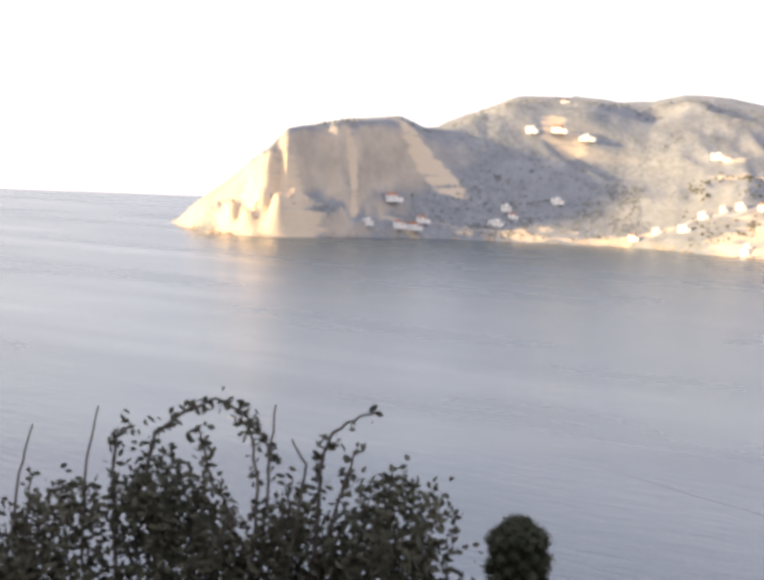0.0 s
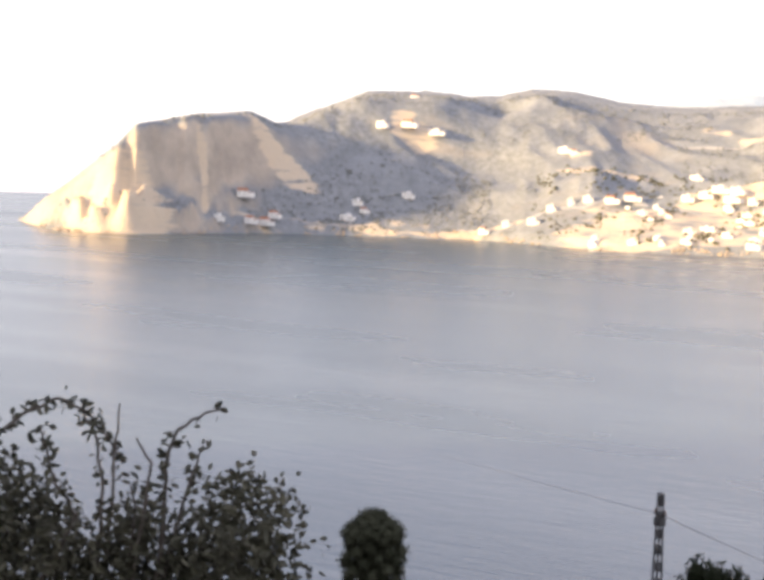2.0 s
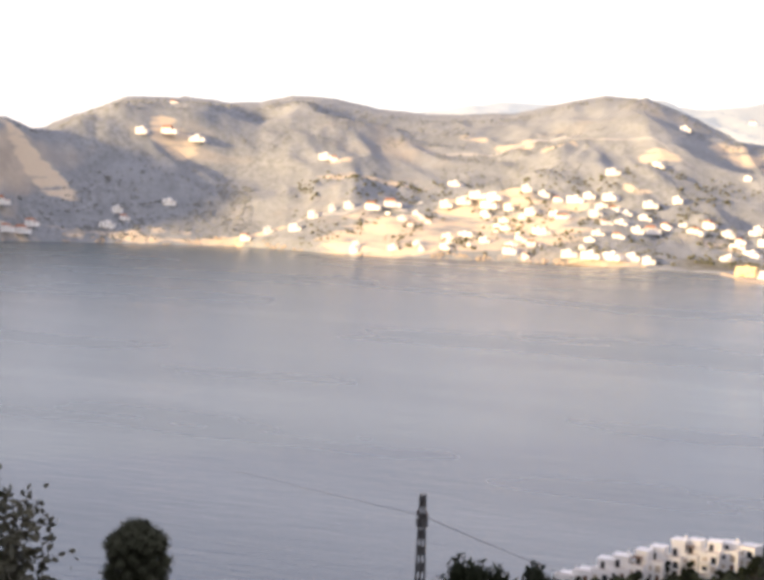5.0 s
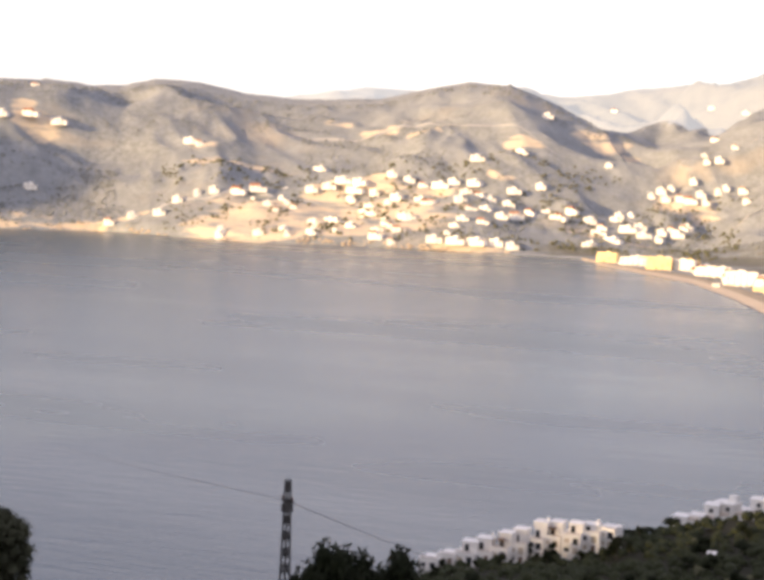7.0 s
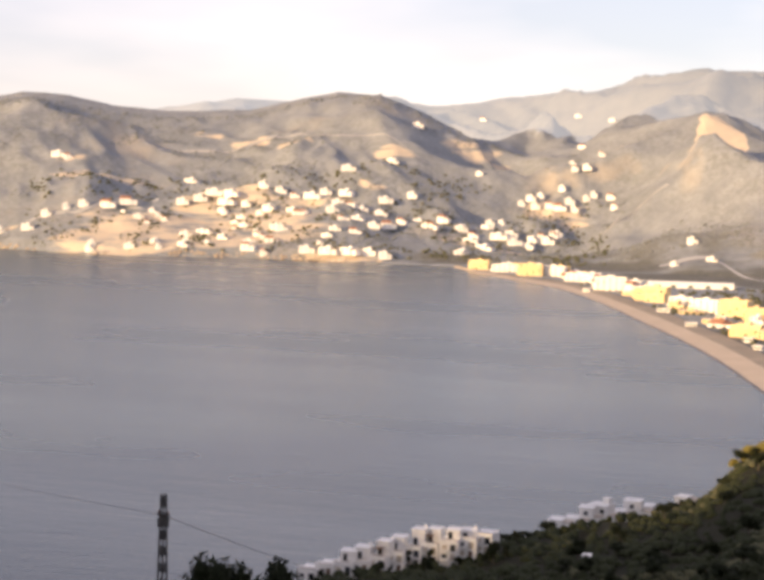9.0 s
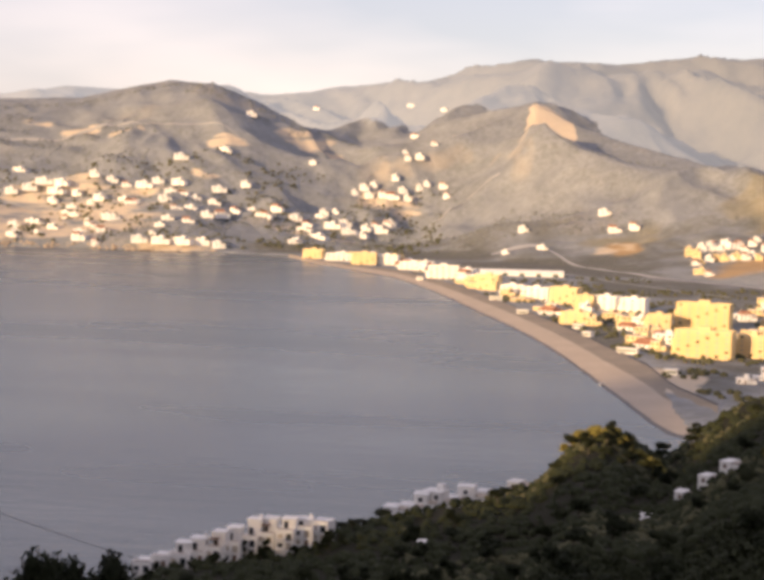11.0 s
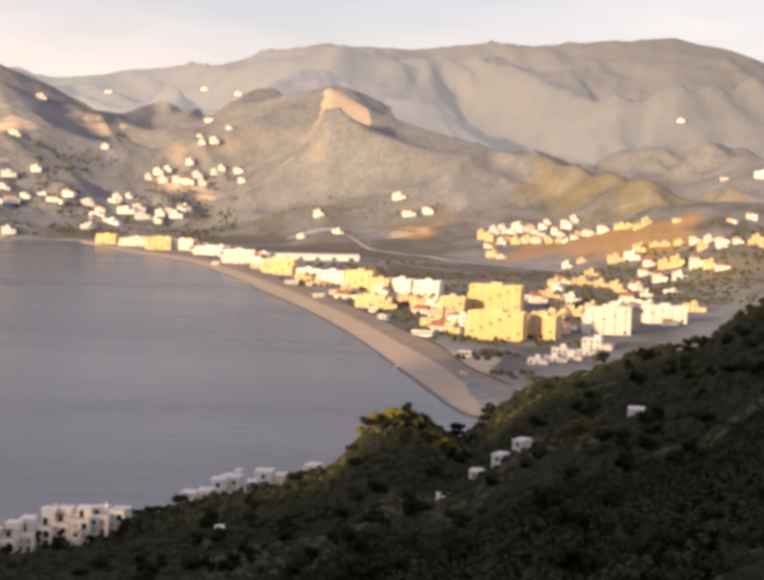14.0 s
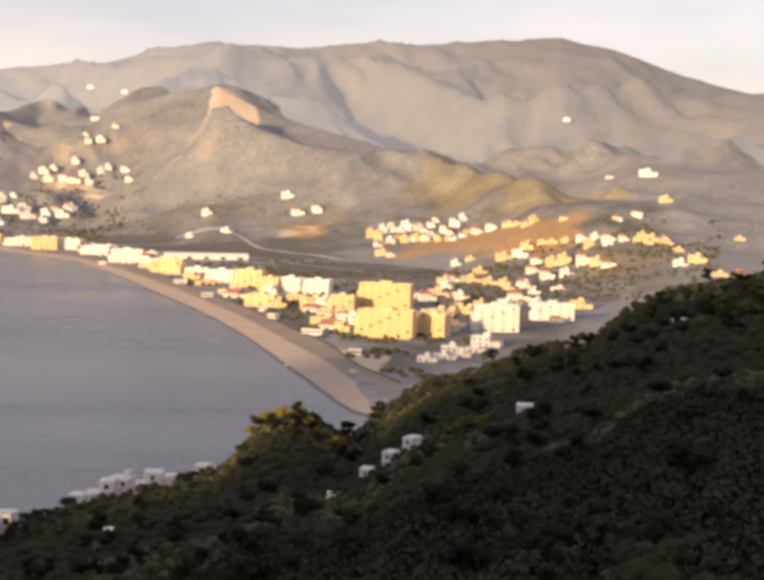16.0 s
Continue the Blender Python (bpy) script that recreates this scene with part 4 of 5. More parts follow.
def terrace_house(w, base, mid, top, kind, rng):
    """One house of a stepped row: a lower storey with a sun terrace on its roof, and a smaller storey set back."""
    e = new("terrace_house")
    wall = M_WALLS[0]
    lower = mid - base
    one_box("lower_wall", (-w / 2, w / 2, -4.0, 5.5, -6, lower), wall, e)
    one_box("terrace_floor", (-w / 2 + 0.2, w / 2 - 0.2, -3.8, 0.48, lower + 0.004, lower + 0.1), M_SLAB, e, "tiled terrace floor")
    bm = bmesh.new()
    box(bm, -w / 2, w / 2, -4.0, -3.8, lower + 0.004, lower + 0.75)
    box(bm, -w / 2, -w / 2 + 0.2, -3.8, 0.48, lower + 0.004, lower + 0.75)
    box(bm, w / 2 - 0.2, w / 2, -3.8, 0.48, lower + 0.004, lower + 0.75)
    part("parapet", bm, wall, e)
    upper = top - base
    if upper - lower > 1.6:
        u0, u1 = (-w / 2 + 0.3, w * 0.32) if kind % 2 else (-w * 0.3, w / 2 - 0.2)
        one_box("upper_wall", (u0, u1, 0.5, 5.4, lower + 0.004, upper), wall, e)
        one_box("roof", (u0 - 0.15, u1 + 0.15, 0.35, 5.5, upper + 0.004, upper + 0.35), wall, e, "flat white roof")
        opening(e, (u0 + u1) / 2 - 0.8, 0.5, lower + 0.15, 1.3, min(2.1, upper - lower - 0.5), "F", wall)
        if kind % 3 == 0:
            one_box("chimney", (u1 - 1.0, u1 - 0.3, 3.0, 3.7, upper + 0.35, upper + 1.5), wall, e)
        if kind % 3 == 1:
            bm = bmesh.new()
            box(bm, u0 - 0.1, u0 + 2.6, -2.4, 0.48, lower + 2.3, lower + 2.45)
            for px in (u0, u0 + 2.4):
                box(bm, px, px + 0.14, -2.3, -2.16, lower + 0.1, lower + 2.3)
            part("pergola", bm, M_DOOR, e, "dark timber pergola")
    storeys = max(1, int(lower / 2.9))
    for f in range(storeys):
        z = lower - 2.75 * (f + 1)
        opening(e, -w * 0.22, -4.0, z + 0.5, 1.5, 1.5, "F", wall, M_BLIND if (kind + f) % 3 else M_GLASS)
        if f == storeys - 1 and kind % 2:
            one_box("door", (w * 0.12, w * 0.12 + 1.2, -4.07, -3.95, z, z + 2.2), M_DOOR, e)
        else:
            opening(e, w * 0.24, -4.0, z + 0.2, 1.6, 2.0, "F", wall, M_BLIND if (kind + f) % 2 else M_GLASS)
        bm = bmesh.new()
        box(bm, -w * 0.46, w * 0.05, -5.1, -4.0, z + 0.1, z + 0.28)
        box(bm, -w * 0.46, w * 0.05, -5.1, -4.98, z + 0.28, z + 1.0)
        part("balcony", bm, wall, e)
    if lower > 3:
        opening(e, -w / 2, -1.5, lower - 2.2, 1.2, 1.3, "L", wall)
    return tagged(e, "white stepped terrace house with roof terrace above the shore", "house", "white terraces on the near shore")


terrace_rng = random.Random(31)
for k in range(11):
    a = 20.75 + 0.63 * k
    r = 466 + 1.5 * k + terrace_rng.choice((-2.5, 0, 2.5))
    drop = [120 - q * math.tan(radians(float(curve(a, *knots)))) for q, knots in (
        (r, ((20.7, 13.95), (24.5, 13.75), (25.2, 13.4), (27.2, 13.1))), (r, ((20.7, 13.65), (21.3, 13.45), (23.0, 13.25), (24.2, 12.85), (26.8, 12.3), (27.2, 12.2))),
        (r + 7, ((20.7, 13.5), (21.0, 13.3), (22.0, 12.85), (23.2, 12.6), (24.6, 12.1), (27.2, 11.95))))]
    x, y, _ = polar(a, r, 0)
    jog = terrace_rng.uniform(-0.5, 0.5)
    low = min(drop[0], drop[1] - 2.9)
    home = terrace_house(5.6 + terrace_rng.uniform(-0.3, 0.8), low, drop[1] + 0.4 * jog, drop[2] + jog, k, terrace_rng)
    home.matrix_basis = pose(x, y, low, 0, 0, -a - 14 + terrace_rng.uniform(-5, 5))
for a, r, w, h in ((29.7, 566, 8, 4), (30.25, 570, 8, 4), (30.75, 575, 8, 6), (31.3, 580, 12, 6), (31.85, 586, 8, 4), (32.4, 592, 10, 6), (33.0, 600, 8, 4), (34.1, 622, 8, 4),
                   (41.55, 458, 6, 2), (38.45, 452, 5, 2), (38.7, 460, 5, 2), (39.95, 478, 5, 2), (40.8, 466, 4, 2), (45.6, 450, 8, 2), (30.8, 474, 5, 2), (50.9, 560, 8, 2)):
    home = put_house(a, r, w, h, RNG.uniform(-30, 0), white=True, group="white houses among the pines")
    if a < 35 and h > 3:
        home.location.z -= 2.4
    if h < 3:
        home.scale = (0.85, 0.8, 0.55)
        home.location.z += 1.5 if a > 41 else 0.3


# ---- plants ----
def blob(verts, faces, c, s, squash, rng):
    """An uneven clump of ten corners."""
    b = len(verts)
    ring = [rng.uniform(0.75, 1.2) for _ in range(10)]
    verts.append((c[0], c[1], c[2] + s * squash * 1.1 * ring[0]))
    for k in range(5):
        t = 2 * math.pi * k / 5
        verts.append((c[0] + s * 0.85 * ring[k] * math.cos(t), c[1] + s * 0.85 * ring[k] * math.sin(t), c[2] + s * squash * 0.55))
    for k in range(5):
        t = 2 * math.pi * (k + 0.5) / 5
        verts.append((c[0] + s * ring[5 + k % 5] * math.cos(t), c[1] + s * ring[5 + k % 5] * math.sin(t), c[2] - s * squash * 0.35))
    for k in range(5):
        k2 = (k + 1) % 5
        faces += [(b, b + 1 + k, b + 1 + k2), (b + 1 + k, b + 6 + k, b + 1 + k2), (b + 1 + k2, b + 6 + k, b + 6 + k2)]


def scatter(name, label, mat, count, a_range, r_range, size, keep, seed):
    rng = random.Random(seed)
    av = np.array([rng.uniform(*a_range) for _ in range(count)])
    rv = np.array([rng.uniform(*r_range) for _ in range(count)])
    x, y = rv * np.sin(np.radians(av)), rv * np.cos(np.radians(av))
    z = ground_at(x, y)
    ok = keep(av, rv, x, y, z)
    verts, faces = [], []
    for px, py, pz in zip(x[ok], y[ok], z[ok]):
        s = rng.uniform(*size) * min(1.0, 0.25 + math.hypot(px, py) / 260)
        blob(verts, faces, (px, py, pz + 0.3 * s), s, rng.uniform(0.6, 1.0), rng)
        if rng.random() < 0.5:
            blob(verts, faces, (px + s * rng.uniform(-1, 1), py + s * rng.uniform(-1, 1), pz + 0.2 * s), s * 0.7, 0.7, rng)
    return tagged(new(name, mesh_from(name, verts, faces, [mat], soft=mat is not M_ROCK)), label, "scrub", kind="stuff")


def on_far(a, r, x, y, z):
    return (z > 3) & (r > far_coast(a) + 15) & (r < crest_near(a)[0] - 70) & ((np.abs(ground_at(x, y + 12) - z) + np.abs(ground_at(x + 12, y) - z)) < 10) & (near_land(a, r, x, y) < z - 0.5) & (fbm(x, y, 180, 3, 91) + 0.25 * vnoise(x / 30, y / 30, 92) > -0.1)


def in_town(a, r, x, y, z):
    return (z > 2) & (r > far_coast(a) + beach_width(a) + 20) & (near_land(a, r, x, y) < z - 0.3) & (vnoise(x / 60, y / 60, 95) > 0.0) & (r < 2020) & ~((a > 44.2) & (r < 1500))


def on_near(a, r, x, y, z):
    return (z > 3) & (near_land(a, r, x, y) >= z - 0.1)


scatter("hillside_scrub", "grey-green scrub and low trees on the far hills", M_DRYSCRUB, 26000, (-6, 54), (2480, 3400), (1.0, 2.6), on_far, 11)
def among_villas(a, r, x, y, z):
    return (z > 3) & (r > far_coast(a) + 18) & (vnoise(x / 45, y / 45, 96) > 0.0) & (near_land(a, r, x, y) < z - 0.5)


scatter("garden_trees", "dark garden trees and hedges among the hillside villas", M_OLIVE, 2600, (10.5, 31), (2460, 2930), (1.6, 3.6), among_villas, 18)
scatter("town_greenery", "dark trees and hedges between the town houses", M_OLIVE, 7000, (26, 52), (900, 2050), (1.2, 2.9), in_town, 12)
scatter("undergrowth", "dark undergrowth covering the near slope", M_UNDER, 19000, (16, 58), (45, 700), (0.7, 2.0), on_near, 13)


def on_headland(a, r, x, y, z):
    return (z > 3) & (r > far_coast(a) + 12) & (r < crest_near(a)[0] - 30) & ((np.abs(ground_at(x, y + 6) - z) + np.abs(ground_at(x + 6, y) - z)) < 9) & (fbm(x, y, 60, 3, 93) > -0.05)


def along_shore(a, r, x, y, z):
    return (z > -1) & (z < 12) & (np.abs(r - far_coast(a) - 5) < 13) & (vnoise(x / 25, y / 25, 94) > 0.05)


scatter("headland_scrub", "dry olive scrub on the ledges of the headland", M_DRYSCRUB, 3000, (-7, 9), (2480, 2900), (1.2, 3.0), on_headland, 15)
scatter("shore_rocks", "pale broken rocks along the far shore", M_ROCK, 9000, (-7.6, 24), (2440, 2720), (0.9, 3.2), along_shore, 16)
def leafy_bushes(name, label, mat, count, a_range, r_range, size, seed, leaves=150):
    """Bushes of many small leaf tufts."""
    rng = np.random.default_rng(seed)
    av, rv = rng.uniform(*a_range, count), r_range[1] * np.sqrt(rng.uniform((r_range[0] / r_range[1]) ** 2, 1, count))
    x, y = rv * np.sin(np.radians(av)), rv * np.cos(np.radians(av))
    z = ground_at(x, y)
    ok = on_near(av, rv, x, y, z)
    c = np.stack([x, y, z], -1)[ok]
    s = rng.uniform(*size, len(c)) * np.minimum(1.0, 0.35 + rv[ok] / 200)
    d = rng.normal(size=(len(c), leaves, 3))
    d /= np.linalg.norm(d, axis=-1, keepdims=True)
    d[..., 2] = np.abs(d[..., 2])
    m = c[:, None] + d * s[:, None, None] * rng.uniform(0.7, 1.1, (len(c), leaves, 1)) * np.array([1, 1, 1.15])
    u = rng.normal(size=d.shape)
    u /= np.linalg.norm(u, axis=-1, keepdims=True)
    w = np.cross(u, d + 0.3 * rng.normal(size=d.shape))
    w /= np.linalg.norm(w, axis=-1, keepdims=True)
    k = (0.16 * s)[:, None, None]
    quad = np.stack([m + k * u, m + 0.6 * k * w, m - k * u, m - 0.6 * k * w], 2).reshape(-1, 3)
    me = bpy.data.meshes.new(name)
    me.vertices.add(len(quad))
    me.vertices.foreach_set("co", quad.astype(np.float32).ravel())
    me.loops.add(len(quad))
    me.loops.foreach_set("vertex_index", np.arange(len(quad), dtype=np.int32))
    me.polygons.add(len(quad) // 4)
    me.polygons.foreach_set("loop_start", np.arange(0, len(quad), 4, dtype=np.int32))
    me.materials.append(mat)
    me.update(calc_edges=True)
    return tagged(new(name, me), label, "scrub", kind="stuff")


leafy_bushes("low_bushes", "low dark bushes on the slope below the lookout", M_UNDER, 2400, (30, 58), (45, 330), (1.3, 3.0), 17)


scatter("bright_scrub", "olive-yellow scrub patches on the near slope", M_OLIVE, 8000, (30, 58), (330, 690), (0.7, 1.8),
        lambda a, r, x, y, z: on_near(a, r, x, y, z) & (fbm(x, y, 55, 3, 97) > 0.30), 14)


def leafy(bm, c, rad, n, size, rng):
    """Many small leaf clumps on the skin and inside of a lobe."""
    for _ in range(n):
        d = Vector((rng.gauss(0, 1), rng.gauss(0, 1), rng.gauss(0, 1))).normalized()
        p = Vector(c) + Vector((d.x * rad[0], d.y * rad[1], d.z * rad[2])) * rng.uniform(0.72, 1.08)
        u = Vector((rng.gauss(0, 1), rng.gauss(0, 1), rng.gauss(0, 0.6))).normalized()
        w = u.cross(d + Vector((0.1, 0.2, 0.3)) * rng.uniform(-1, 1)).normalized()
        s = size * rng.uniform(0.6, 1.3)
        quad = [bm.verts.new(p + s * q) for q in (u, 0.45 * w + 0.1 * d, -u, -0.45 * w)]
        bm.faces.new(quad)


def lobe(bm, c, rad, rng):
    m = Matrix.Translation(c) @ Matrix.Diagonal((*rad, 1))
    made = bmesh.ops.create_icosphere(bm, subdivisions=2, radius=0.86, matrix=m)
    for v in made["verts"]:
        v.co += (v.co - Vector(c)) * rng.uniform(-0.22, 0.12)


def tree(height, spread, seed, mat, umbrella=False, leaf=0.28, leaves=900, core=0.0):
    rng = random.Random(seed)
    e = new("tree")
    bm = bmesh.new()
    lean = (rng.uniform(-0.4, 0.4), rng.uniform(-0.4, 0.4))
    th = height * (0.62 if umbrella else 0.45)
    tube(bm, [(0, 0, -1.0), (lean[0] * 0.3, lean[1] * 0.3, th * 0.5), (lean[0], lean[1], th)], [0.035 * height, 0.028 * height, 0.016 * height], 7)
    lobes = []
    for k in range(8):
        t = 2 * math.pi * k / 8 + rng.uniform(-0.4, 0.4)
        q = spread * rng.uniform(0.25, 0.62) if k else 0.0
        zc = height * (rng.uniform(0.66, 0.84) if umbrella else rng.uniform(0.42, 0.84))
        c = (lean[0] + q * math.cos(t), lean[1] + q * math.sin(t), zc)
        s = spread * rng.uniform(0.34, 0.52)
        lobes.append((c, (s, s, s * (0.55 if umbrella else 0.8))))
        tube(bm, [(lean[0] * 0.7, lean[1] * 0.7, th * 0.72), ((lean[0] + c[0]) / 2, (lean[1] + c[1]) / 2, (th + c[2]) / 2 * 0.95), c], [0.014 * height, 0.01 * height, 0.004 * height], 5)
    if core:
        lobes += [((lean[0], lean[1], core * height), (0.64 * spread,) * 3), ((lean[0], lean[1], (core - 0.12) * height), (0.78 * spread,) * 3)]
    part("trunk", bm, M_BARK, e, "rough brown trunk and limbs")
    bm = bmesh.new()
    for c, rad in lobes:
        lobe(bm, c, tuple(0.8 * q for q in rad), rng)
    for c, rad in lobes:
        leafy(bm, c, rad, leaves // 8, leaf, rng)
    part("crown", bm, mat, e)
    return e


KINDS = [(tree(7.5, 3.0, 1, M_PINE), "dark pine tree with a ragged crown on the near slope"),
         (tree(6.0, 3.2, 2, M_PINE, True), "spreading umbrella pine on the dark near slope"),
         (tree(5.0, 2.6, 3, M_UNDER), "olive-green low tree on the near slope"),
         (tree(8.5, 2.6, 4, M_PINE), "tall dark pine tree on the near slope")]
PARKED = [polar(20.2, 280, 0), polar(16.9, 215, 0), polar(43.0, 300, 0), polar(17.9, 222, 0)]
for (e, label), (x, y, _) in zip(KINDS, PARKED):
    e.matrix_basis = pose(x, y, float(ground_at(x, y)) - 0.2)
    tagged(e, label, "tree", "trees on the near slope")
rng = random.Random(21)
homes = [polar(a, r, 0) for a, r in NEAR_HOMES] + [polar(a, r, 0) for a, r in ((41.55, 458), (38.55, 456), (39.95, 478), (40.8, 466), (45.6, 450), (30.8, 474), (50.9, 560))]
planted = list(PARKED)
tries = 0
while len(planted) < 215 and tries < 9000:
    tries += 1
    a, r = rng.uniform(19.5, 57), 690 * math.sqrt(rng.uniform(0.035, 1))
    x, y, _ = polar(a, r, 0)
    z = float(ground_at(x, y))
    if z < 5 or float(near_land(np.array(a), np.array(r), np.array(x), np.array(y))) < z - 0.1:
        continue
    if a < 27.6 and 425 < r < 520 and rng.random() < 0.8:
        continue
    if any(math.hypot(x - q[0], y - q[1]) < (9.0 if n < 20 and r < 9000 else 0) and r <= math.hypot(q[0], q[1]) + 6 for n, q in enumerate(homes)):
        continue
    if any((x - q[0]) ** 2 + (y - q[1]) ** 2 < 16 for q in planted):
        continue
    k = rng.choices(range(4), (4, 3, 3, 2))[0]
    t = copy_thing(KINDS[k][0], pose(x, y, z - 0.2, rng.uniform(-4, 4), rng.uniform(-4, 4), rng.uniform(0, 360)))
    s = rng.uniform(0.7, 1.15) * (0.95 if r < 260 else 1.05)
    t.scale = (s, s, s * rng.uniform(0.85, 1.1))
    planted.append((x, y))
for a, r, h in ((16.9, 112, 0.9), (17.4, 109, 1.12), (17.9, 115, 0.98), (18.5, 112, 0.8), (19.1, 110, 0.95), (19.7, 114, 0.86), (18.1, 119, 0.84)):
    x, y, _ = polar(a, r, 0)
    t = copy_thing(KINDS[0 if h > 0.9 else 1][0], pose(x, y, float(ground_at(x, y)) - 0.2, 0, 0, 70 * a))
    tall = 120 - r * math.tan(radians(12.55 + 1.2 * (1.12 - h))) - float(ground_at(x, y))
    t.scale = (0.8, 0.8, tall / 7.0)

for k in range(22):
    a = rng.uniform(20.6, 28.5)
    r = 440 + (a - 20.6) * 6 + rng.choice((-6, 14, 30)) + rng.uniform(-4, 4)
    x, y, _ = polar(a, r, 0)
    t = copy_thing(KINDS[rng.choice((0, 2, 3))][0], pose(x, y, max(0.4, float(ground_at(x, y))) - 0.3, 0, 0, rng.uniform(0, 360)))
    q = rng.uniform(0.55, 0.95)
    t.scale = (q * 0.8, q * 0.8, q)
for a, r, q in ((24.9, 459, 0.62), (25.05, 460, 0.5), (22.3, 457, 0.42), (27.35, 470, 0.9), (27.0, 466, 0.6), (23.6, 458, 0.4), (21.4, 455, 0.35), (26.0, 462, 0.38)):
    x, y, _ = polar(a, r, 0)
    t = copy_thing(KINDS[2 if q < 0.55 else 0][0], pose(x, y, float(ground_at(x, y)) - 0.3, 0, 0, 90 * a))
    t.scale = (0.75 * q, 0.75 * q, q * 1.3)
for a, r in ((27.6, 505), (27.95, 512), (28.25, 508), (28.6, 515), (28.95, 520), (29.3, 528), (33.3, 560), (33.6, 566), (34.0, 572), (30.5, 545), (31.6, 552), (32.3, 560)):
    x, y, _ = polar(a, r, 0)
    z = float(ground_at(x, y))
    t = copy_thing(KINDS[int(r) % 3][0], pose(x, y, z - 0.3, 0, 0, 55 * r))
    tall = max(3.0, 120 - r * math.tan(radians(float(curve(a, (27.6, 12.1), (29.3, 11.9), (30.5, 11.9), (32.4, 11.4), (33.2, 10.7), (34.2, 10.5))))) - z)
    t.scale = (1.0, 1.0, min(tall / 6.6, 2.0))
# knoll trees carry their sunlight in the leaf colour
sunlit_tree = tree(6.5, 3.4, 6, M_SUNLIT_LEAF)
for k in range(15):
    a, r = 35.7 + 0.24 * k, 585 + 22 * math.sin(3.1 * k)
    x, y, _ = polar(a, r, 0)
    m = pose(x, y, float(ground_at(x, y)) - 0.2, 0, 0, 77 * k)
    t = sunlit_tree if k == 0 else copy_thing(sunlit_tree, m)
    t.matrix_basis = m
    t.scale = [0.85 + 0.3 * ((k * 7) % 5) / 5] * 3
    tagged(t, "knoll tree in sunlit yellow-green tones above the shore", "tree", "trees on the knoll")

# olive trees with partial sunlight painted into the leaves
olive = tree(6.0, 3.2, 8, M_HALF_LIT_LEAF)
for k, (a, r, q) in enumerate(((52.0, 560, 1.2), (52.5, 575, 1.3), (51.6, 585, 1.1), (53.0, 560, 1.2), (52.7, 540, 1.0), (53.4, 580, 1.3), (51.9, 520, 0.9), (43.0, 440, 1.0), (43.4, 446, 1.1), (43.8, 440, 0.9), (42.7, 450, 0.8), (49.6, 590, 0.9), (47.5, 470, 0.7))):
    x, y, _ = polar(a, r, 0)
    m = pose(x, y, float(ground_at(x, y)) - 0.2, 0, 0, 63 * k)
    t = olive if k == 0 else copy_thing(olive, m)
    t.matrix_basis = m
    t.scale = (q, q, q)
    tagged(t, "broad tree in half-sunlit olive-yellow tones among the dark pines", "tree", "olive trees on the near slope")


def dome_tree(height, spread, seed, mat):
    """A broad domed crown on a hidden trunk, widest below."""
    rng = random.Random(seed)
    e = new("tree")
    bm = bmesh.new()
    tube(bm, [(0, 0, -1.0), (0.15, 0.1, height * 0.4), (0.05, 0, height * 0.8)], [0.3, 0.24, 0.12], 8)
    centre = height - 0.95 * spread
    lobes = [((0, 0, centre - 0.9 * spread), (0.86 * spread, 0.86 * spread, 1.65 * spread))]
    for k in range(90):
        up = 0.97 - 1.95 * (k + 0.5) / 90
        t = 2.4 * k
        q = (1 - 0.92 * max(up, 0) ** 1.7 - 0.08 * min(up, 0)) * 0.84 * spread * rng.uniform(0.86, 1.10)
        c = (q * math.cos(t), q * math.sin(t), centre + spread * up * (0.74 if up > 0 else 2.2) + rng.uniform(-0.06, 0.06))
        lobes.append((c, (0.30 * spread * rng.uniform(0.8, 1.15),) * 3))
        if k % 6 == 0:
            tube(bm, [(0.1, 0, height * 0.5), (0.5 * c[0], 0.5 * c[1], 0.55 * height + 0.3 * (c[2] - 0.5 * height)), c], [0.1, 0.07, 0.03], 5)
    part("trunk", bm, M_BARK, e, "rough brown trunk and limbs")
    bm = bmesh.new()
    for c, rad in lobes:
        lobe(bm, c, tuple(0.85 * q for q in rad), rng)
    for c, rad in lobes:
        leafy(bm, c, tuple(1.12 * q for q in rad), 120, 0.12, rng)
    part("crown", bm, mat, e)
    return e


round_tree = dome_tree(15.1, 2.25, 9, M_DULL)
x, y, _ = polar(5.3, 120, 0)
round_tree.matrix_basis = pose(x, y, float(ground_at(x, y)) - 0.3)
tagged(round_tree, "round-crowned dark tree standing below the lookout", "tree")


# ---- tracks cut across the far hillsides ----
def track(name, a0, r0, a1, r1, bend, width):
    rows = []
    for u in np.linspace(0, 1, 50):
        x, y, _ = polar(a0 + (a1 - a0) * u, r0 + (r1 - r0) * u + bend * math.sin(math.pi * u) + 12 * math.sin(17 * u), 0)
        rows.append([(x, y + d, float(ground_at(x, y + d)) + 0.8) for d in (-width / 2, 0, width / 2)])
    return tagged(strip(name, rows, [M_BED]), "pale unpaved track cut across the hillside", "track", kind="structure")


track("track_1", 15.0, 3060, 24.5, 2960, 90, 9)
track("track_2", 10.5, 2700, 17.0, 2700, 30, 8)
track("track_3", 26.5, 2800, 33.0, 2850, -60, 9)


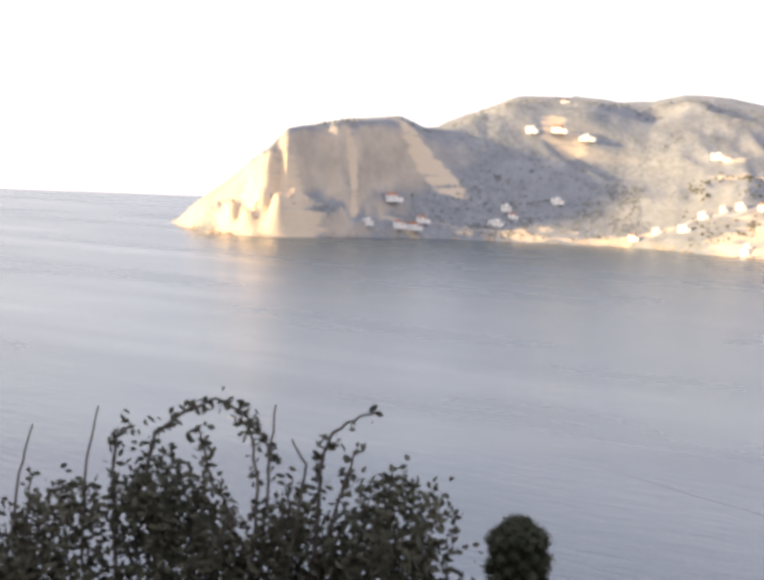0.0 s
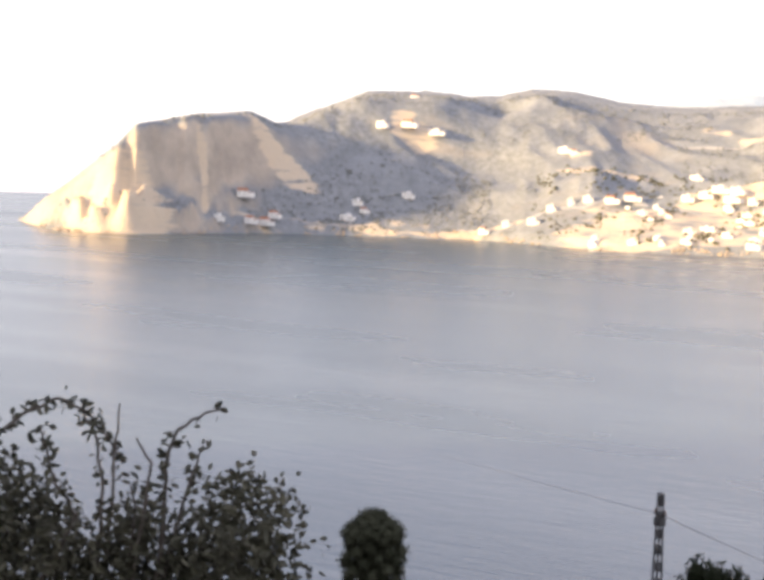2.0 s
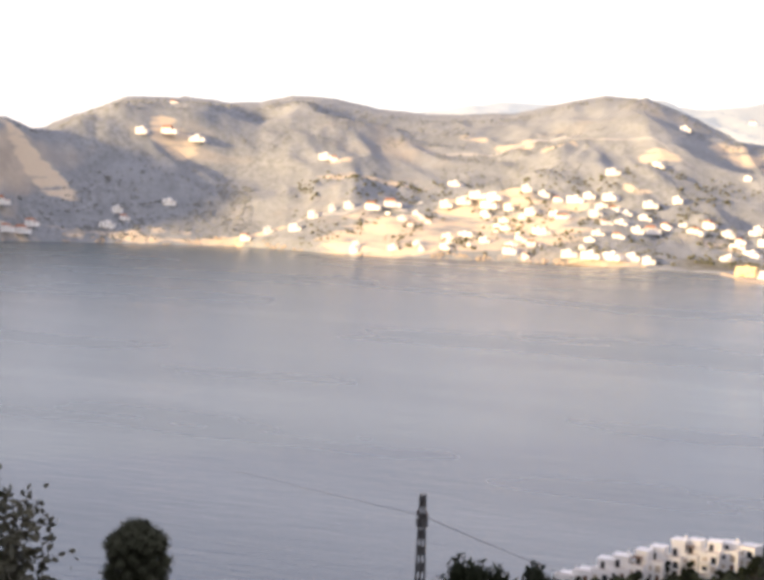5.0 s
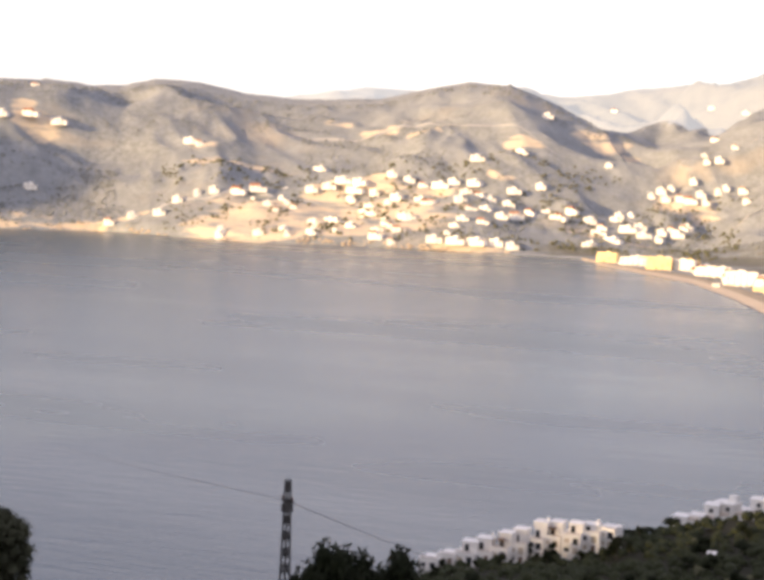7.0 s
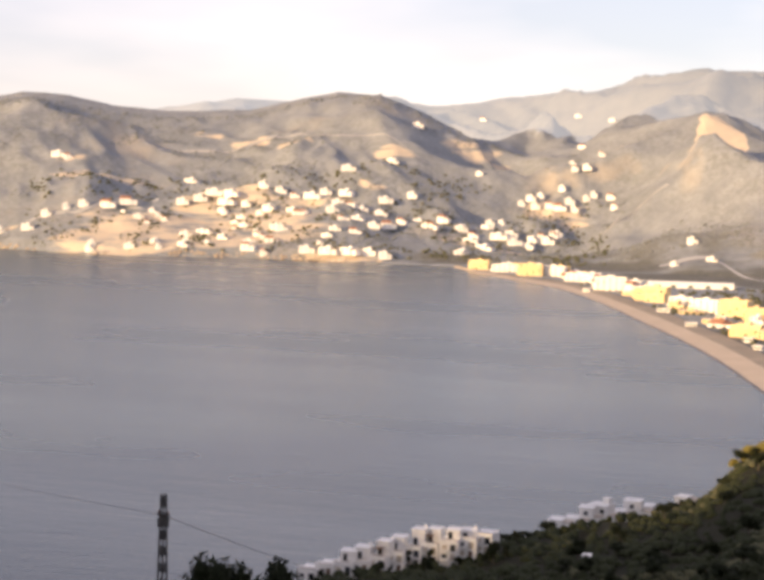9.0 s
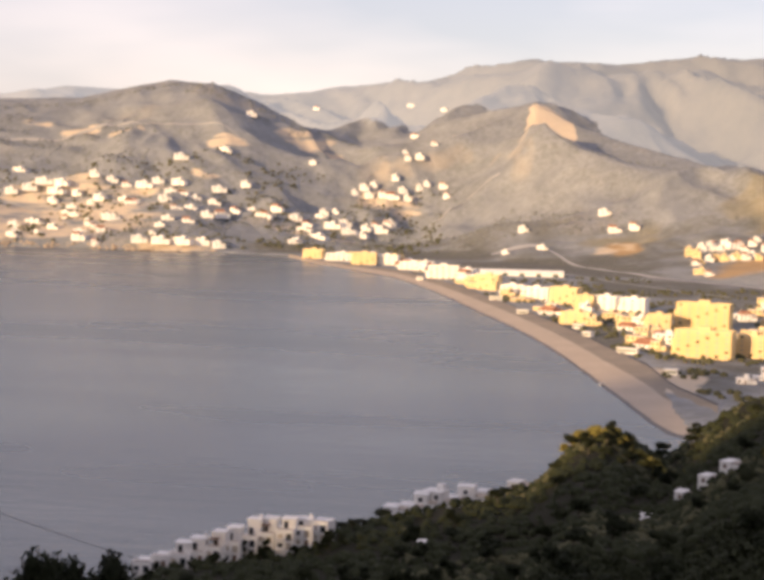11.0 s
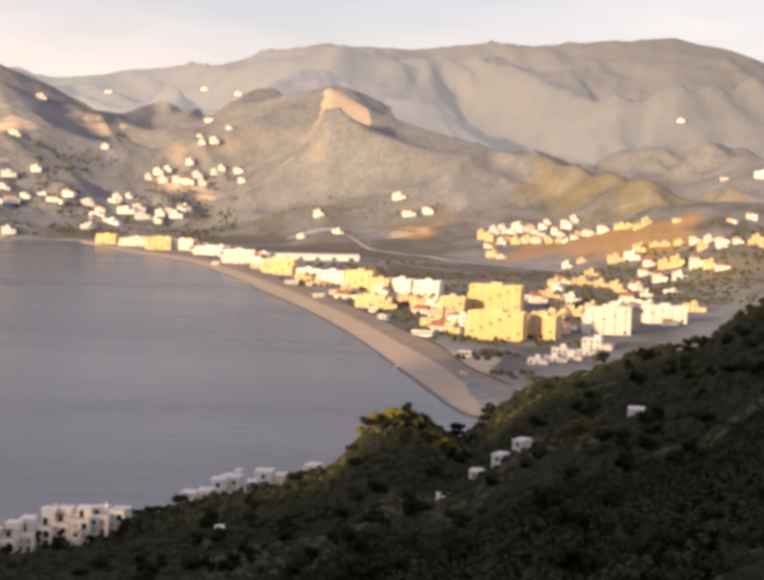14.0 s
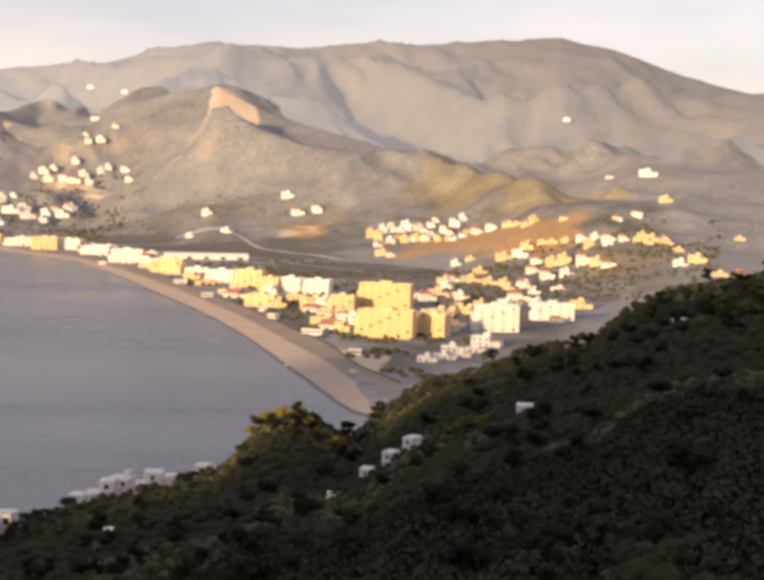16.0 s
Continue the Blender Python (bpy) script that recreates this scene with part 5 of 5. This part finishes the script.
# ---- the lattice power pole and its line ----
def power_pole(height, base, top):
    e = new("power_pole")
    corner = lambda k, z: ((1, -1, -1, 1)[k] * (base + (top - base) * z / height) / 2, (1, 1, -1, -1)[k] * (base + (top - base) * z / height) / 2, z)
    for k in range(4):
        bm = bmesh.new()
        tube(bm, [corner(k, -1.0), corner(k, height)], [0.10, 0.07], 4)
        part("leg", bm, M_STEEL, e)
    steps = 12
    for q in range(steps):
        z0, z1 = height * q / steps, height * (q + 1) / steps
        for k in range(4):
            bm = bmesh.new()
            a, b = (k, (k + 1) % 4) if q % 2 else ((k + 1) % 4, k)
            tube(bm, [corner(a, z0), corner(b, z1)], [0.055, 0.055], 4)
            part("brace", bm, M_STEEL, e)
    for z in (height - 1.6,):
        one_box("crossarm", (-0.55, 0.55, -0.07, 0.07, z, z + 0.14), M_STEEL, e)
        for px in (-0.45, 0.45):
            bm = bmesh.new()
            tube(bm, [(px, 0, z + 0.14), (px, 0, z + 0.3), (px, 0, z + 0.42)], [0.05, 0.09, 0.04], 8)
            part("insulator", bm, M_CERAMIC, e)
    one_box("junction_box", (-0.3, 0.3, -0.28, 0.28, height - 2.3, height - 1.7), M_STEEL, e)
    return tagged(e, "grey lattice steel power pole on the slope", "power pole")


px, py, _ = polar(15.5, 110, 0)
pz = float(ground_at(px, py))
pole_h = 120 - 110 * math.tan(radians(11.1)) - pz
power_pole(pole_h, 0.66, 0.26).matrix_basis = pose(px, py, pz, 0, 0, -60)


def cable(p, q, sag, thick, end_thick):
    pts = [tuple(Vector(p).lerp(Vector(q), t) - Vector((0, 0, 4 * sag * t * (1 - t)))) for t in np.linspace(0, 1, 25)]
    bm = bmesh.new()
    tube(bm, pts, [max(end_thick, thick * (1 - 2.2 * k / (len(pts) - 1))) for k in range(len(pts))], 5)
    me = bpy.data.meshes.new("power_cable")
    bm.to_mesh(me)
    bm.free()
    me.materials.append(M_CABLE)
    return tagged(new("power_cable", me), "thin dark cable strung to the power pole", "cable", "cables of the power line")


top_z = pz + pole_h - 1.5
for side in (0.0,):
    a0 = (px + side * 0.5, py - side * 0.85, top_z)
    cable(a0, (polar(-19, 62, 0)[0] + side, polar(-19, 62, 0)[1], 117.0), 0.3, 0.018, 0.0015)
    cable(a0, (polar(24, 330, 0)[0] + side, polar(24, 330, 0)[1], 36.0), 1.0, 0.026, 0.026)


# ---- the shrub below the railing height, close to the camera ----
def shrub():
    rng = random.Random(5)
    e = new("shrub")
    root = Vector((-0.62, 6.5, float(ground_at(-0.62, 6.5)) - 0.05))
    e.location = root
    stems = {"arch": [(-0.86, 118.3), (-0.95, 118.66), (-0.92, 118.84), (-0.78, 118.94), (-0.68, 118.98), (-0.57, 118.92), (-0.48, 118.8), (-0.42, 118.68)],
             "tall": [(-0.24, 118.32), (-0.21, 118.65), (-0.21, 118.83), (-0.16, 118.95), (-0.06, 119.02), (0.01, 119.05)],
             "mid": [(-0.5, 118.31), (-0.48, 118.62), (-0.53, 118.84), (-0.59, 118.93)],
             "left": [(-1.04, 118.29), (-1.06, 118.71), (-1.05, 118.86), (-0.99, 118.9)],
             "fork": [(-0.2, 118.4), (-0.12, 118.71), (-0.07, 118.85)],
             "right": [(0.0, 118.33), (0.07, 118.56), (0.23, 118.62)],
             "strand": [(-0.7, 118.3), (-0.55, 118.6), (-0.63, 118.73), (-0.65, 118.85), (-0.68, 118.97)],
             "outer": [(-1.4, 118.27), (-1.39, 118.5), (-1.36, 118.7)],
             "low": [(-0.66, 118.31), (-0.73, 118.53), (-0.69, 118.67)],
             "mid_low": [(-0.36, 118.32), (-0.33, 118.58), (-0.35, 118.7)],
             "edge": [(0.1, 118.2), (0.24, 118.45)]}
    bare = [[(-1.22, 118.28), (-1.23, 118.71), (-1.2, 118.91)], [(-1.49, 118.3), (-1.47, 118.66), (-1.44, 118.85)], [(-0.45, 118.5), (-0.44, 118.82), (-0.43, 118.96)],
            [(-0.3, 118.6), (-0.27, 118.8), (-0.33, 118.9)]]
    spots = []
    for pts in list(stems.values()) + bare:
        depth = rng.uniform(-0.22, 0.22)
        bow = rng.uniform(-0.1, 0.1)
        line = [Vector((0, 0, 0)), Vector((0.5 * (pts[0][0] + 0.62), 0.4 * depth, 0.5 * (pts[0][1] - root.z)))]
        line += [Vector((x + 0.62, depth + bow * k, z - root.z)) for k, (x, z) in enumerate(pts)]
        fine = [line[i].lerp(line[i + 1], t / 4) + Vector((rng.uniform(-1, 1), rng.uniform(-1, 1), rng.uniform(-1, 1))) * 0.006 for i in range(len(line) - 1) for t in range(4)] + [line[-1]]
        n = len(fine)
        bm = bmesh.new()
        thick = 0.009 if pts in bare else 0.010
        tube(bm, fine, [thick * (1.25 - 1.0 * i / n) + 0.001 for i in range(n)], 5)
        part("stem", bm, M_BARK, e, "thin bare brown stem")
        if pts not in bare:
            for i in range(8, n):
                for _ in range(4 if pts is not stems["tall"] or i < n - 9 else 1):
                    spots.append((fine[i] + Vector((rng.gauss(0, 0.024), rng.gauss(0, 0.05), rng.gauss(0, 0.024))), True))
    # the dense lower body, in uneven clumps
    for _ in range(400):
        cx, top = rng.uniform(-1.55, 0.28), 0
        top = 118.58 + 0.10 * math.sin(5.1 * cx + 0.4) + 0.06 * math.sin(13 * cx) - 0.30 * max(0, cx + 0.1) - 0.28 * max(0, -1.15 - cx)
        if math.sin(11.3 * cx + 1.0) * math.sin(4.1 * cx) > 0.45 and rng.random() < 0.7:
            continue
        c = Vector((cx + 0.62, rng.uniform(-0.3, 0.3), rng.uniform(118.05, top) - root.z))
        for _ in range(26):
            spots.append((c + Vector((rng.gauss(0, 0.065), rng.gauss(0, 0.065), rng.gauss(0, 0.055))), False))
    shapes = []
    for k in range(4):
        s, wd = (0.021, 0.024, 0.018, 0.026)[k], (0.5, 0.42, 0.55, 0.45)[k]
        me = bpy.data.meshes.new("leaf")
        me.from_pydata([(0, -s, 0), (s * wd, -0.3 * s, 0.12 * s), (s * wd * 0.9, 0.4 * s, 0.1 * s), (0, s, -0.1 * s), (-s * wd * 0.9, 0.4 * s, 0.1 * s), (-s * wd, -0.3 * s, 0.12 * s), (0, 0, -0.06 * s)], [],
                       [(0, 1, 6), (1, 2, 6), (2, 3, 6), (3, 4, 6), (4, 5, 6), (5, 0, 6)])
        me.materials.append(M_LEAF)
        shapes.append(me)
    rng.shuffle(spots)
    spots.sort(key=lambda q: not q[1])
    verts, faces = [], []
    for i, (p, _) in enumerate(spots):
        m = pose(p.x, p.y, p.z, rng.uniform(0, 360), rng.uniform(0, 360), rng.uniform(0, 360))
        me = shapes[i % 4]
        if i % 3 == 0 and i < 900:
            leaf = new("leaf", me)
            leaf.parent = e
            leaf.matrix_basis = m
        else:
            b = len(verts)
            verts += [tuple(m @ v.co) for v in me.vertices]
            faces += [tuple(b + q for q in f.vertices) for f in me.polygons]
    rest = new("foliage", mesh_from("foliage", verts, faces, [M_LEAF], soft=False))
    rest.parent = e
    tagged(rest, kind="stuff")
    return tagged(e, "dark leafy shrub with arching twigs below the lookout", "shrub")


shrub()
